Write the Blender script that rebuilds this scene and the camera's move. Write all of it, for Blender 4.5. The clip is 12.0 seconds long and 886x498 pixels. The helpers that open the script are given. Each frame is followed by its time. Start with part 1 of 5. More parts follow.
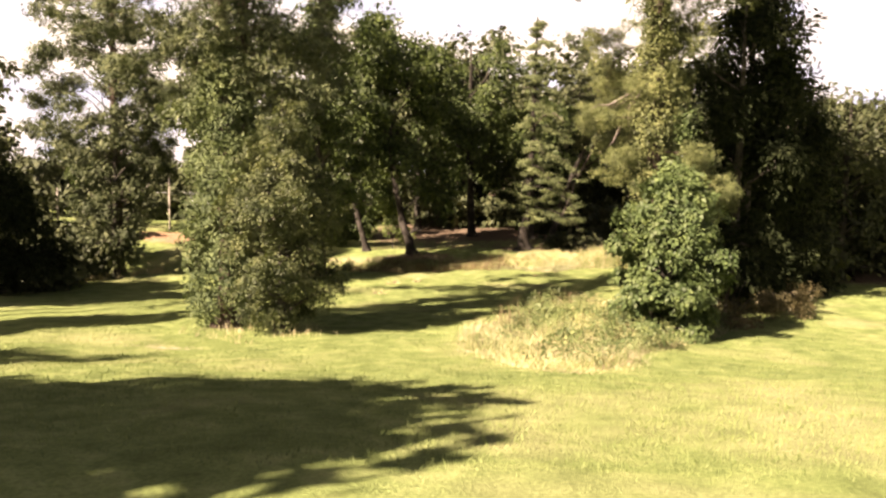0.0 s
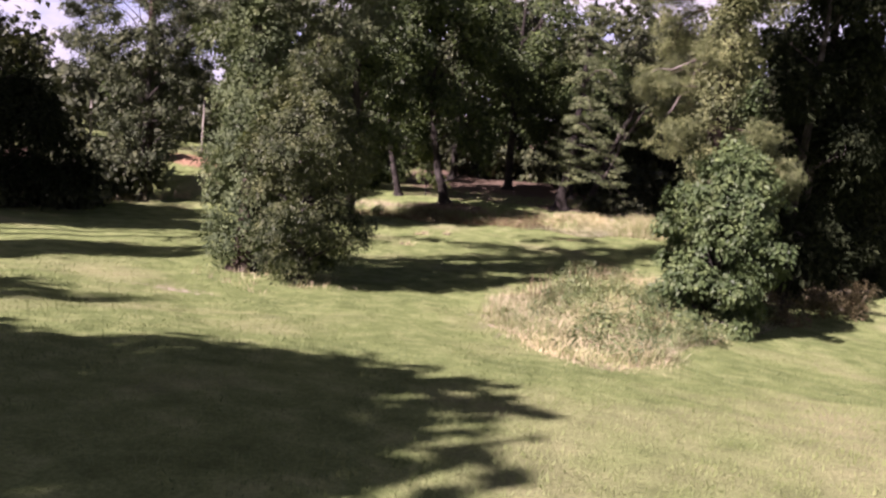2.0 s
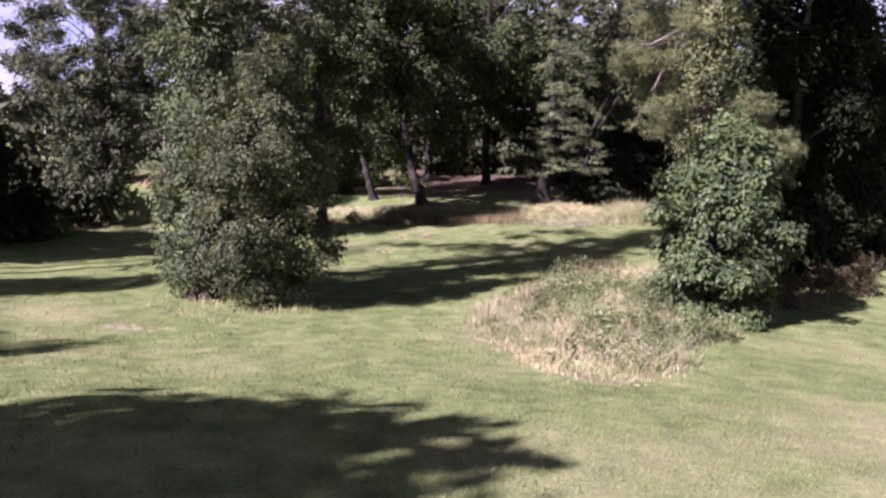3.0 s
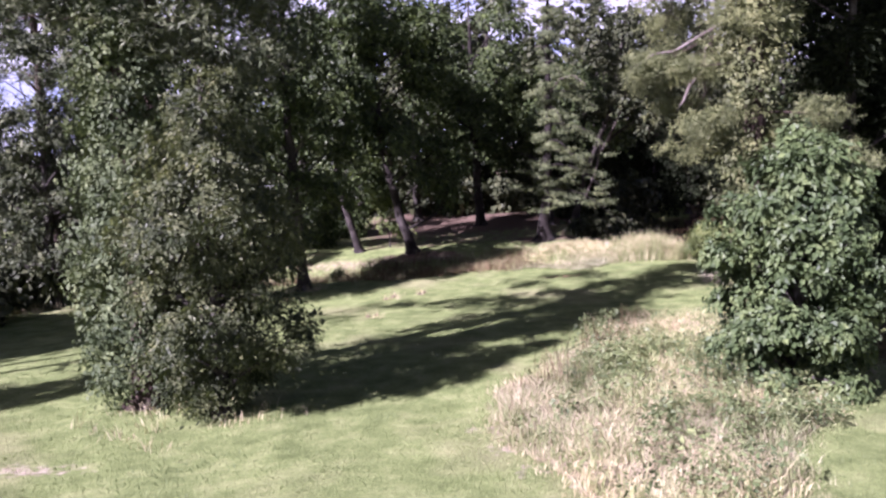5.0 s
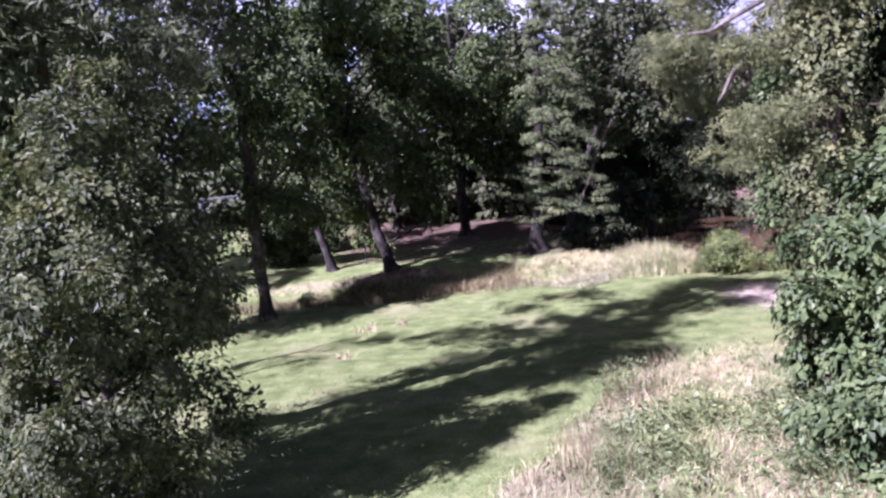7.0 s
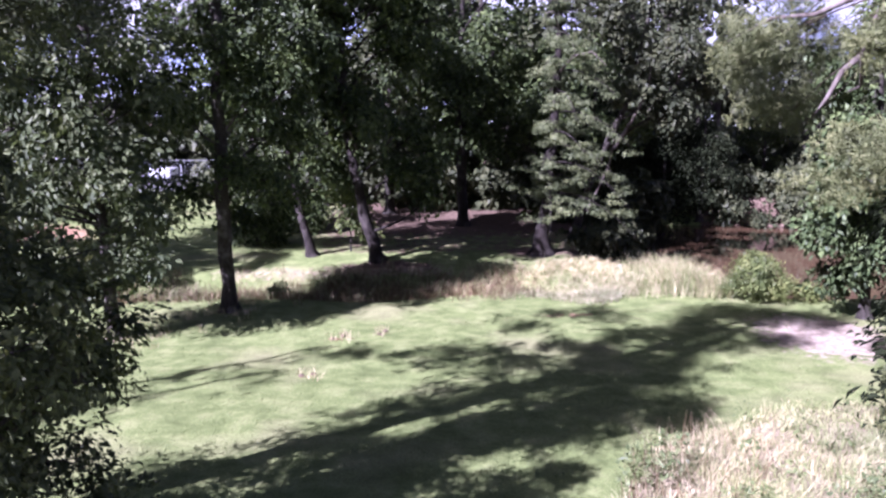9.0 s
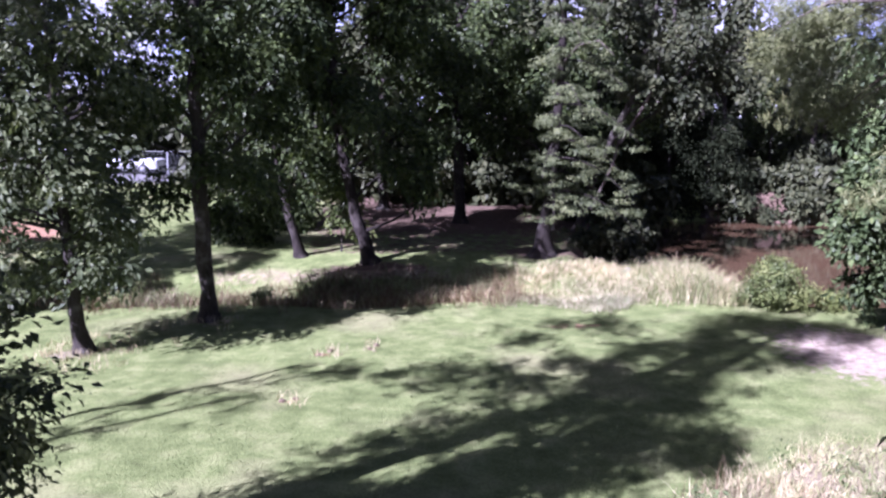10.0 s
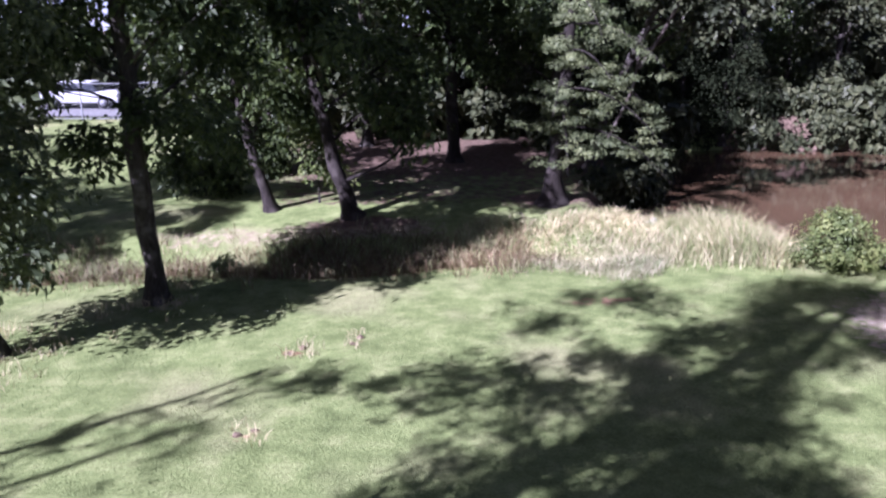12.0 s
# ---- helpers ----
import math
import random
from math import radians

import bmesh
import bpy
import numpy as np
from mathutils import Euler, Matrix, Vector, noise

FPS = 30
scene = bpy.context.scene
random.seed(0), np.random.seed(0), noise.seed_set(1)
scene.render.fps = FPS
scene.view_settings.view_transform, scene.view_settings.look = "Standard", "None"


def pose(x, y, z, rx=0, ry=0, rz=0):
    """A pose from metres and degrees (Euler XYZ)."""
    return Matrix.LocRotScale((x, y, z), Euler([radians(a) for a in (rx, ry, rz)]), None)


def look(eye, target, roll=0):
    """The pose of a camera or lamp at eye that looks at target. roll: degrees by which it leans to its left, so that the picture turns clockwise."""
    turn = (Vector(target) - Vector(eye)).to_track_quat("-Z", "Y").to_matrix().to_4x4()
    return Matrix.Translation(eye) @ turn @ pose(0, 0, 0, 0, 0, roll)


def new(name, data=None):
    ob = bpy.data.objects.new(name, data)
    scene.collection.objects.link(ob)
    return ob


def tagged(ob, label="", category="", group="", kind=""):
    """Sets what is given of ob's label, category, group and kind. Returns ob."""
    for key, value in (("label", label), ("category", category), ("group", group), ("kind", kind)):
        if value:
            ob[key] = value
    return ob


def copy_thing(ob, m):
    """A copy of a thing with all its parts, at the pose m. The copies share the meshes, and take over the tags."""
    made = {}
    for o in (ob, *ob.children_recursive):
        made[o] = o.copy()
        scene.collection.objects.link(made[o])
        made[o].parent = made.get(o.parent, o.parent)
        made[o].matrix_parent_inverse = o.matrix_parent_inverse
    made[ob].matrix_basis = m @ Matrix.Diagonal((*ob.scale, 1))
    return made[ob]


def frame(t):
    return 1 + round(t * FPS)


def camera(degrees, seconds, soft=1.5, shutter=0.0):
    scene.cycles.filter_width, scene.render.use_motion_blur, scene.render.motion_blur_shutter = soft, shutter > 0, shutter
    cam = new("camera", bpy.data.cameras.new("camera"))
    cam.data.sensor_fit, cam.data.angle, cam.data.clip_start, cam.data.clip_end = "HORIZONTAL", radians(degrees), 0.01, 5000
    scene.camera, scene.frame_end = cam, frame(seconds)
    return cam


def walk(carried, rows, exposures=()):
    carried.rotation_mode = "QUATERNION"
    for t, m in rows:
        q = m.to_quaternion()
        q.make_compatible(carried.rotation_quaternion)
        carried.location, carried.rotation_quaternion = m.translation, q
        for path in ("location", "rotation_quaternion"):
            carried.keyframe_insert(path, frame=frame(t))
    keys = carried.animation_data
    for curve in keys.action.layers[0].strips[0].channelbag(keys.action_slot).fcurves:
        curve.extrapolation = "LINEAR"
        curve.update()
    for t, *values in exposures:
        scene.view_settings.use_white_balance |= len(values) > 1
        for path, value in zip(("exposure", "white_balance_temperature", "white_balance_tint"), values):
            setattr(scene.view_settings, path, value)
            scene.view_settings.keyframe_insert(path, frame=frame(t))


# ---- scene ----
cam = camera(60.0, 12.0, 2.5)
PATH = [
    (0, (0.564, -10.302, 3.717), (0.513, -8.313, 3.515), 0.8),
    (0.5, (0.544, -10.12, 3.848), (0.513, -8.133, 3.624), -4.6),
    (1, (0.564, -9.873, 3.933), (0.534, -7.884, 3.727), -4.0),
    (1.5, (0.504, -9.503, 3.946), (0.416, -7.531, 3.624), 5.0),
    (2, (0.497, -9.155, 3.994), (0.375, -7.191, 3.638), 6.1),
    (2.5, (0.519, -8.421, 3.937), (0.45, -6.454, 3.579), -3.1),
    (3, (0.525, -7.767, 3.941), (0.445, -5.801, 3.582), 1.7),
    (3.5, (0.468, -7.093, 4.016), (0.379, -5.12, 3.696), 7.1),
    (3.7, (0.427, -6.887, 4.043), (0.346, -4.913, 3.734), 6.7),
    (5.3, (0.209, -4.005, 3.9), (0.141, -2.023, 3.642), -4.3),
    (5.5, (0.168, -3.706, 3.992), (0.094, -1.727, 3.714), -4.8),
    (6, (0.267, -3.033, 4.236), (0.191, -1.077, 3.829), 0.6),
    (6.5, (0.228, -2.076, 4.126), (0.189, -0.1, 3.82), -4.8),
    (6.7, (0.239, -1.775, 4.086), (0.212, 0.208, 3.821), -4.8),
    (8.3, (0.216, 0.515, 4.206), (0.222, 2.488, 3.88), 1.5),
    (8.5, (0.192, 0.798, 4.229), (0.193, 2.766, 3.871), 1.0),
    (9, (0.189, 1.553, 4.259), (0.193, 3.526, 3.933), 0.9),
    (9.5, (0.178, 2.269, 4.342), (0.18, 4.24, 4.002), 1.2),
    (10, (0.17, 3.019, 4.411), (0.186, 4.986, 4.055), 1.1),
    (10.5, (0.13, 3.77, 4.456), (0.15, 5.733, 4.07), 0.6),
    (11, (0.058, 4.589, 4.601), (0.097, 6.538, 4.156), 1.6),
    (11.5, (-0.008, 5.551, 4.679), (0.044, 7.472, 4.124), 1.0),
    (12, (0.053, 6.379, 4.571), (0.098, 8.3, 4.015), 0.0),
]
# seconds, stops, kelvin, tint
LOOK = [(0.0, 2.22, 9000, 23), (0.5, 1.85, 7700, 30), (1.0, 1.63, 7900, 30), (1.5, 1.58, 7300, 36), (2.5, 1.56, 5900, 50), (3.5, 1.58, 5800, 52), (5.5, 1.88, 5480, 50), (6.7, 1.83, 5300, 52), (8.5, 2.06, 5260, 52), (9.5, 1.91, 5190, 50), (10.5, 1.85, 5120, 49), (12.0, 1.75, 5180, 45)]
walk(cam, [(t, look(eye, target, roll)) for t, eye, target, roll in PATH], LOOK)

# ---- world and sun ----
SUN_AZ, SUN_EL = radians(50.0), radians(38.0)
TO_SUN = Vector((-math.sin(SUN_AZ) * math.cos(SUN_EL), -math.cos(SUN_AZ) * math.cos(SUN_EL), math.sin(SUN_EL)))
world = bpy.data.worlds.new("sky")
scene.world = world
world.use_nodes = True
wn, wl = world.node_tree.nodes, world.node_tree.links
sky = wn.new("ShaderNodeTexSky")
sky.sky_type, sky.sun_disc = "NISHITA", False
sky.sun_elevation, sky.sun_rotation = SUN_EL, math.atan2(TO_SUN.x, TO_SUN.y)
sky.air_density, sky.dust_density = 1.0, 3.0
wl.new(sky.outputs[0], wn["Background"].inputs[0])
wn["Background"].inputs[1].default_value = 0.016
sun = new("sun", bpy.data.lights.new("sun", "SUN"))
sun.data.energy, sun.data.angle, sun.data.color = 5.4, radians(0.53), (1.0, 0.955, 0.875)
sun.matrix_world = look(TO_SUN * 60, (0, 0, 0))


# ---- materials ----
def material(name, rough=0.8, spec=0.3):
    m = bpy.data.materials.new(name)
    m.use_nodes = True
    b = m.node_tree.nodes["Principled BSDF"]
    b.inputs["Roughness"].default_value, b.inputs["Specular IOR Level"].default_value = rough, spec
    return m, m.node_tree.nodes, m.node_tree.links, b


def ramp(nodes, *stops):
    r = nodes.new("ShaderNodeValToRGB")
    for n, (at, colour) in enumerate(stops):
        e = r.color_ramp.elements[n] if n < 2 else r.color_ramp.elements.new(at)
        e.position, e.color = at, (*colour, 1)
    return r


def noise_tex(nodes, links, scale, detail=3, vec=None, rough=0.55):
    n = nodes.new("ShaderNodeTexNoise")
    n.inputs["Scale"].default_value, n.inputs["Detail"].default_value, n.inputs["Roughness"].default_value = scale, detail, rough
    if vec is not None:
        links.new(vec, n.inputs["Vector"])
    return n.outputs["Fac"]


def mixed(nodes, links, fac, a, b, mode="MIX"):
    m = nodes.new("ShaderNodeMix")
    m.data_type, m.blend_type = "RGBA", mode
    for sock, v in ((m.inputs[0], fac), (m.inputs[6], a), (m.inputs[7], b)):
        if hasattr(v, "links"):
            links.new(v, sock)
        else:
            sock.default_value = v if isinstance(v, float) else (*v, 1)
    return m.outputs[2]


def bumped(nodes, links, b, height, strength=0.5, dist=0.02):
    n = nodes.new("ShaderNodeBump")
    n.inputs["Strength"].default_value, n.inputs["Distance"].default_value = strength, dist
    links.new(height, n.inputs["Height"])
    links.new(n.outputs[0], b.inputs["Normal"])


def leaf_material(name, dark, mid, light, glow=0.3, rough=0.45, patch=0.9, gloss=0.2):
    """Leaves: each its own tone, broader drifts of tone over the crown, light passing through."""
    m, n, l, b = material(name, rough, gloss)
    geo, tc = n.new("ShaderNodeNewGeometry"), n.new("ShaderNodeTexCoord")
    tone = ramp(n, (0.0, dark), (0.55, mid), (1.0, light))
    # half of the tone belongs to the spray a leaf sits in, half to the leaf itself
    spray = ramp(n, (0.36, (0, 0, 0)), (0.64, (1, 1, 1)))
    l.new(noise_tex(n, l, 3.6, 2, tc.outputs["Object"]), spray.inputs[0])
    blend = n.new("ShaderNodeMix")
    blend.inputs[0].default_value = 0.7
    l.new(geo.outputs["Random Per Island"], blend.inputs[2]), l.new(spray.outputs[0], blend.inputs[3])
    l.new(blend.outputs[0], tone.inputs[0])
    drift = ramp(n, (0.32, (0.66, 0.70, 0.66)), (0.68, (1.25, 1.2, 1.05)))
    l.new(noise_tex(n, l, patch, 2, tc.outputs["Object"]), drift.inputs[0])
    colour = mixed(n, l, 1.0, tone.outputs[0], drift.outputs[0], "MULTIPLY")
    l.new(colour, b.inputs["Base Color"])
    t, mix = n.new("ShaderNodeBsdfTranslucent"), n.new("ShaderNodeMixShader")
    l.new(mixed(n, l, 1.0, colour, (1.15, 1.2, 0.7), "MULTIPLY"), t.inputs[0])
    mix.inputs[0].default_value = glow * 0.5
    l.new(b.outputs[0], mix.inputs[1]), l.new(t.outputs[0], mix.inputs[2])
    l.new(mix.outputs[0], n["Material Output"].inputs[0])
    return m


def bark_material(name, dark, light, stretch=6.0, lichen=(0.34, 0.34, 0.31)):
    m, n, l, b = material(name, 0.9, 0.2)
    tc, mp = n.new("ShaderNodeTexCoord"), n.new("ShaderNodeMapping")
    mp.inputs["Scale"].default_value = (stretch * 4, stretch * 4, stretch * 0.7)
    l.new(tc.outputs["Object"], mp.inputs[0])
    grain = noise_tex(n, l, 1.0, 5, mp.outputs[0], 0.7)
    r = ramp(n, (0.32, dark), (0.7, light))
    l.new(grain, r.inputs[0])
    spots = ramp(n, (0.52, (0, 0, 0)), (0.66, (1, 1, 1)))
    l.new(noise_tex(n, l, 2.3, 3, tc.outputs["Object"]), spots.inputs[0])
    l.new(mixed(n, l, spots.outputs[0], r.outputs[0], lichen), b.inputs["Base Color"])
    bumped(n, l, b, grain, 0.9, 0.03)
    return m


def grass_material(name, low, mid, high, glow=0.25):
    return leaf_material(name, low, mid, high, glow, 0.6, 0.35)


OAK = leaf_material("oak_leaf", (0.022, 0.034, 0.015), (0.050, 0.072, 0.028), (0.125, 0.165, 0.068), 0.55)
BUSH = leaf_material("bush_leaf", (0.030, 0.049, 0.020), (0.068, 0.100, 0.042), (0.128, 0.168, 0.072), 0.3, 0.5)
GUM = leaf_material("gum_leaf", (0.050, 0.067, 0.034), (0.094, 0.120, 0.062), (0.168, 0.196, 0.112), 0.55, 0.5)
IVY = leaf_material("ivy_leaf", (0.042, 0.061, 0.029), (0.080, 0.107, 0.050), (0.134, 0.166, 0.081), 0.24, 0.6)
HOLLY = leaf_material("evergreen_leaf", (0.028, 0.037, 0.019), (0.074, 0.091, 0.046), (0.178, 0.195, 0.108), 0.6, 0.5, gloss=0.2)
PINE = leaf_material("pine_needle", (0.034, 0.045, 0.023), (0.064, 0.080, 0.043), (0.128, 0.146, 0.085), 0.15, 0.55)
CYPRESS = leaf_material("cypress_leaf", (0.046, 0.060, 0.028), (0.092, 0.113, 0.055), (0.172, 0.200, 0.108), 0.25, 0.55)
WOODS = leaf_material("woodland_leaf", (0.026, 0.033, 0.018), (0.048, 0.058, 0.030), (0.098, 0.106, 0.058), 0.25, 0.55, 0.5)
WEED = leaf_material("weed_leaf", (0.074, 0.100, 0.045), (0.125, 0.160, 0.072), (0.195, 0.222, 0.112), 0.3)
SHRUB = leaf_material("shrub_leaf", (0.070, 0.096, 0.034), (0.130, 0.164, 0.058), (0.215, 0.245, 0.098), 0.35)
SCRUB = leaf_material("scrub_leaf", (0.045, 0.040, 0.022), (0.088, 0.074, 0.042), (0.16, 0.125, 0.075), 0.22)
BARK = bark_material("oak_bark", (0.014, 0.012, 0.010), (0.060, 0.052, 0.044), 6.0, (0.110, 0.10, 0.09))
PINE_BARK = bark_material("pine_bark", (0.020, 0.014, 0.011), (0.070, 0.050, 0.038), 4.0, (0.085, 0.068, 0.055))
# darker copy of the oak bark, with the canopy's shade put into its colour
SHADED_BARK = bark_material("shaded_oak_bark", (0.010, 0.008, 0.007), (0.036, 0.030, 0.026), 6.0, (0.058, 0.050, 0.044))
DEAD = bark_material("dead_wood", (0.045, 0.036, 0.03), (0.145, 0.122, 0.105), 5.0, (0.20, 0.178, 0.16))
# right-hand pine's needles: yellower, with the brightness of sunlight put into the colour
SUNLIT_PINE = leaf_material("sunlit_pine_needle", (0.056, 0.067, 0.030), (0.110, 0.128, 0.056), (0.190, 0.205, 0.105), 0.2, 0.55)
VINE = leaf_material("vine_leaf", (0.040, 0.050, 0.022), (0.080, 0.094, 0.042), (0.150, 0.162, 0.078), 0.24, 0.55)
# far darker than the other leaves: the deep shade is put into the colour
SHADED_CEDAR = leaf_material("shaded_cedar_leaf", (0.008, 0.011, 0.006), (0.017, 0.023, 0.012), (0.030, 0.037, 0.020), 0.1, 0.8, gloss=0.05)
LAWN_BLADE = grass_material("lawn_blade", (0.092, 0.124, 0.046), (0.140, 0.180, 0.074), (0.205, 0.242, 0.116))
STRAW = grass_material("straw_grass", (0.25, 0.22, 0.14), (0.42, 0.37, 0.25), (0.62, 0.56, 0.41), 0.3)
GREEN_TALL = grass_material("tall_green_grass", (0.13, 0.165, 0.068), (0.225, 0.258, 0.122), (0.40, 0.40, 0.25), 0.3)
RUSH = grass_material("brown_rush", (0.06, 0.045, 0.027), (0.125, 0.092, 0.056), (0.23, 0.175, 0.11), 0.2)


def cloud_bank():
    """Bright summer haze and cloud low all round the horizon, far behind the woods."""
    m = bpy.data.materials.new("cloud_bank")
    m.use_nodes = True
    n, l = m.node_tree.nodes, m.node_tree.links
    tc, mp, sep = n.new("ShaderNodeTexCoord"), n.new("ShaderNodeMapping"), n.new("ShaderNodeSeparateXYZ")
    mp.inputs["Scale"].default_value = (0.012, 0.012, 0.028)
    l.new(tc.outputs["Object"], mp.inputs[0]), l.new(tc.outputs["Object"], sep.inputs[0])
    puff = noise_tex(n, l, 1.0, 6, mp.outputs[0], 0.6)
    tone = ramp(n, (0.38, (0.62, 0.72, 1.0)), (0.56, (0.96, 0.97, 1.0)), (0.75, (1.0, 0.99, 0.97)))
    l.new(puff, tone.inputs[0])
    e, clear, mix = n.new("ShaderNodeEmission"), n.new("ShaderNodeBsdfTransparent"), n.new("ShaderNodeMixShader")
    e.inputs[1].default_value = 0.34
    l.new(tone.outputs[0], e.inputs[0])
    up, rag = n.new("ShaderNodeMapRange"), n.new("ShaderNodeMath")
    up.inputs[1].default_value, up.inputs[2].default_value, up.inputs[3].default_value, up.inputs[4].default_value = 90, 210, 1.15, -0.25
    l.new(sep.outputs[2], up.inputs[0])
    rag.operation, rag.use_clamp = "ADD", True
    l.new(up.outputs[0], rag.inputs[0]), l.new(puff, rag.inputs[1])
    sharp = ramp(n, (0.45, (0, 0, 0)), (0.7, (1, 1, 1)))
    l.new(rag.outputs[0], sharp.inputs[0])
    l.new(sharp.outputs[0], mix.inputs[0]), l.new(clear.outputs[0], mix.inputs[1]), l.new(e.outputs[0], mix.inputs[2])
    l.new(mix.outputs[0], n["Material Output"].inputs[0])
    a = np.linspace(0, 2 * np.pi, 97)[:-1]
    V = np.concatenate([np.c_[640 * np.cos(a), 640 * np.sin(a), np.full(96, z)] for z in (-6.0, 110.0, 230.0)])
    k = np.arange(96)
    F = np.concatenate([np.stack([k, (k + 1) % 96, (k + 1) % 96 + 96, k + 96], 1) + 96 * r for r in (0, 1)])
    me = bpy.data.meshes.new("backdrop")
    me.from_pydata(V.tolist(), [], F.tolist())
    me.materials.append(m)
    tagged(new("backdrop", me), "bright white summer haze and cloud low in the sky", "sky", kind="structure")


cloud_bank()

# ---- the lie of the land ----
def smooth(a, b, v):
    u = np.clip((np.asarray(v, float) - a) / (b - a), 0, 1)
    return u * u * (3 - 2 * u)


FALL = np.array([(-400, 6), (-30, 3.1), (-12, 2.2), (-6, 1.75), (-2, 1.2), (0, 0.86), (3, 0.32), (5.5, 0.1), (10, -0.14), (16, -0.38), (21, -0.46), (23.5, -0.45),
                 (26, -0.08), (33, 0.1), (45, 0.35), (60, 0.6), (120, 1.5), (5000, 1.5)])
WATER_Z = -0.72


def near_shore(x):
    return np.interp(x, [4, 5.5, 7, 8.5, 10, 14, 40], [27.5, 25.6, 24.4, 23.0, 22.2, 21.8, 24])


def pond(x, y):
    """How far inside the pond's edge a place lies, in metres."""
    wob = 0.5 * np.sin(x * 0.9 + 1) + 0.35 * np.sin(y * 1.3)
    return np.minimum(np.minimum(y - near_shore(x), 40.0 + 0.5 * wob - y), x - np.interp(y, [24, 28, 33, 40], [5.0, 5.3, 7.6, 10.0]) + 0.3 * wob)


def land(x, y):
    x, y = np.asarray(x, float), np.asarray(y, float)
    z = sum(np.interp(y + d, FALL[:, 0], FALL[:, 1]) for d in (-1.4, -0.7, 0, 0.7, 1.4)) / 5
    z = z + 0.03 * np.clip(x, -15, 14) * smooth(9, 18, y)
    z = z + (0.95 * smooth(5, 17, -x) * smooth(20, 33, y) + 0.8 * smooth(14, 30, -x) * smooth(0, 20, y)) * (1 - 0.95 * smooth(34, 45, y))
    z = z + 0.7 * smooth(13, 22, x) * smooth(-5, 6, y) * (1 - smooth(17, 22, y))
    # a weedy hump, a ditch with rushes, and the pond's basin
    z = z + 0.22 * np.exp(-(((x - 3.2) / 2.2) ** 2 + ((y - 7.6) / 3.4) ** 2))
    ditch = np.exp(-(((y - 23.4 - 0.25 * np.sin(x * 0.8)) / 0.9) ** 2)) * (1 - smooth(3.5, 6, x))
    z = z - 0.42 * ditch * smooth(-24, -14, x)
    z = z + 0.03 * np.sin(x * 1.1 + 0.6 * np.sin(y * 0.7)) * np.sin(y * 0.9 + 1.3) + 0.012 * np.sin(x * 3.1 + y * 1.7)
    edge = smooth(-1.1, 0.7, pond(x, y))
    return z * (1 - edge) + edge * -1.5


def mound(x, y):
    """1 in the rough of tall grass, 0 on the mown lawn."""
    x, y = np.asarray(x, float), np.asarray(y, float)
    wob = 0.22 * np.sin(x * 2.3 + 0.7) + 0.18 * np.sin(y * 2.9)
    left = np.interp(y, [1.1, 2.2, 3.0, 5.3, 7.2, 9.5, 10.6, 11.8, 13.8], [2.0, 1.35, 1.1, 0.4, 0.62, 1.75, 2.6, 3.6, 6.2])
    right = np.interp(y, [1.1, 2.2, 3.2, 4.4, 6.1, 7.5, 9, 12, 13.8], [2.35, 3.2, 3.75, 4.6, 5.7, 7.0, 8.0, 8.4, 7.6])
    return smooth(-0.05, 0.35, np.minimum(x - left, right - x) + wob * 0.5) * smooth(1.0, 1.6, y) * (1 - smooth(13.0, 13.8, y))


# ---- mesh helpers ----
def quads(name, V, F, mat, parent=None, smooth_faces=False, label=""):
    """One mesh object from arrays of vertices and quads."""
    V, F = np.asarray(V, np.float32), np.asarray(F, np.int32)
    me = bpy.data.meshes.new(name)
    me.vertices.add(len(V)), me.loops.add(F.size), me.polygons.add(len(F))
    me.vertices.foreach_set("co", V.ravel())
    me.loops.foreach_set("vertex_index", F.ravel())
    me.polygons.foreach_set("loop_start", np.arange(0, F.size, F.shape[1], dtype=np.int32))
    me.polygons.foreach_set("use_smooth", np.full(len(F), smooth_faces))
    me.update(calc_edges=True)
    me.validate()
    me.materials.append(mat)
    ob = new(name, me)
    if parent is not None:
        ob.parent = parent
    return tagged(ob, label=label)


def join(pieces):
    V, F, n = [], [], 0
    for v, f in pieces:
        V.append(np.asarray(v, float)), F.append(np.asarray(f, int) + n)
        n += len(v)
    return np.concatenate(V), np.concatenate(F)


def tube(path, sides=8, knobbly=0.0, rng=None):
    """A tapered round limb along rows of x, y, z, radius."""
    path = np.asarray(path, float)
    axis = np.gradient(path[:, :3], axis=0)
    axis /= np.linalg.norm(axis, axis=1, keepdims=True) + 1e-9
    ref = np.where(np.abs(axis[:, 2:]) > 0.8, [[1.0, 0, 0]], [[0, 0, 1.0]])
    u = np.cross(axis, ref)
    u /= np.linalg.norm(u, axis=1, keepdims=True)
    w = np.cross(axis, u)
    a = np.arange(sides) * 2 * np.pi / sides
    r = path[:, 3][:, None] * (1 + (knobbly * (rng.random((len(path), sides)) - 0.5) if rng is not None else 0))
    V = path[:, None, :3] + r[..., None] * (np.cos(a)[None, :, None] * u[:, None] + np.sin(a)[None, :, None] * w[:, None])
    k, s = np.meshgrid(np.arange(len(path) - 1), np.arange(sides), indexing="ij")
    k, s = k.ravel(), s.ravel()
    F = np.stack([k * sides + s, k * sides + (s + 1) % sides, (k + 1) * sides + (s + 1) % sides, (k + 1) * sides + s], 1)
    return V.reshape(-1, 3), F


def unit(v):
    return v / (np.linalg.norm(v, axis=-1, keepdims=True) + 1e-9)


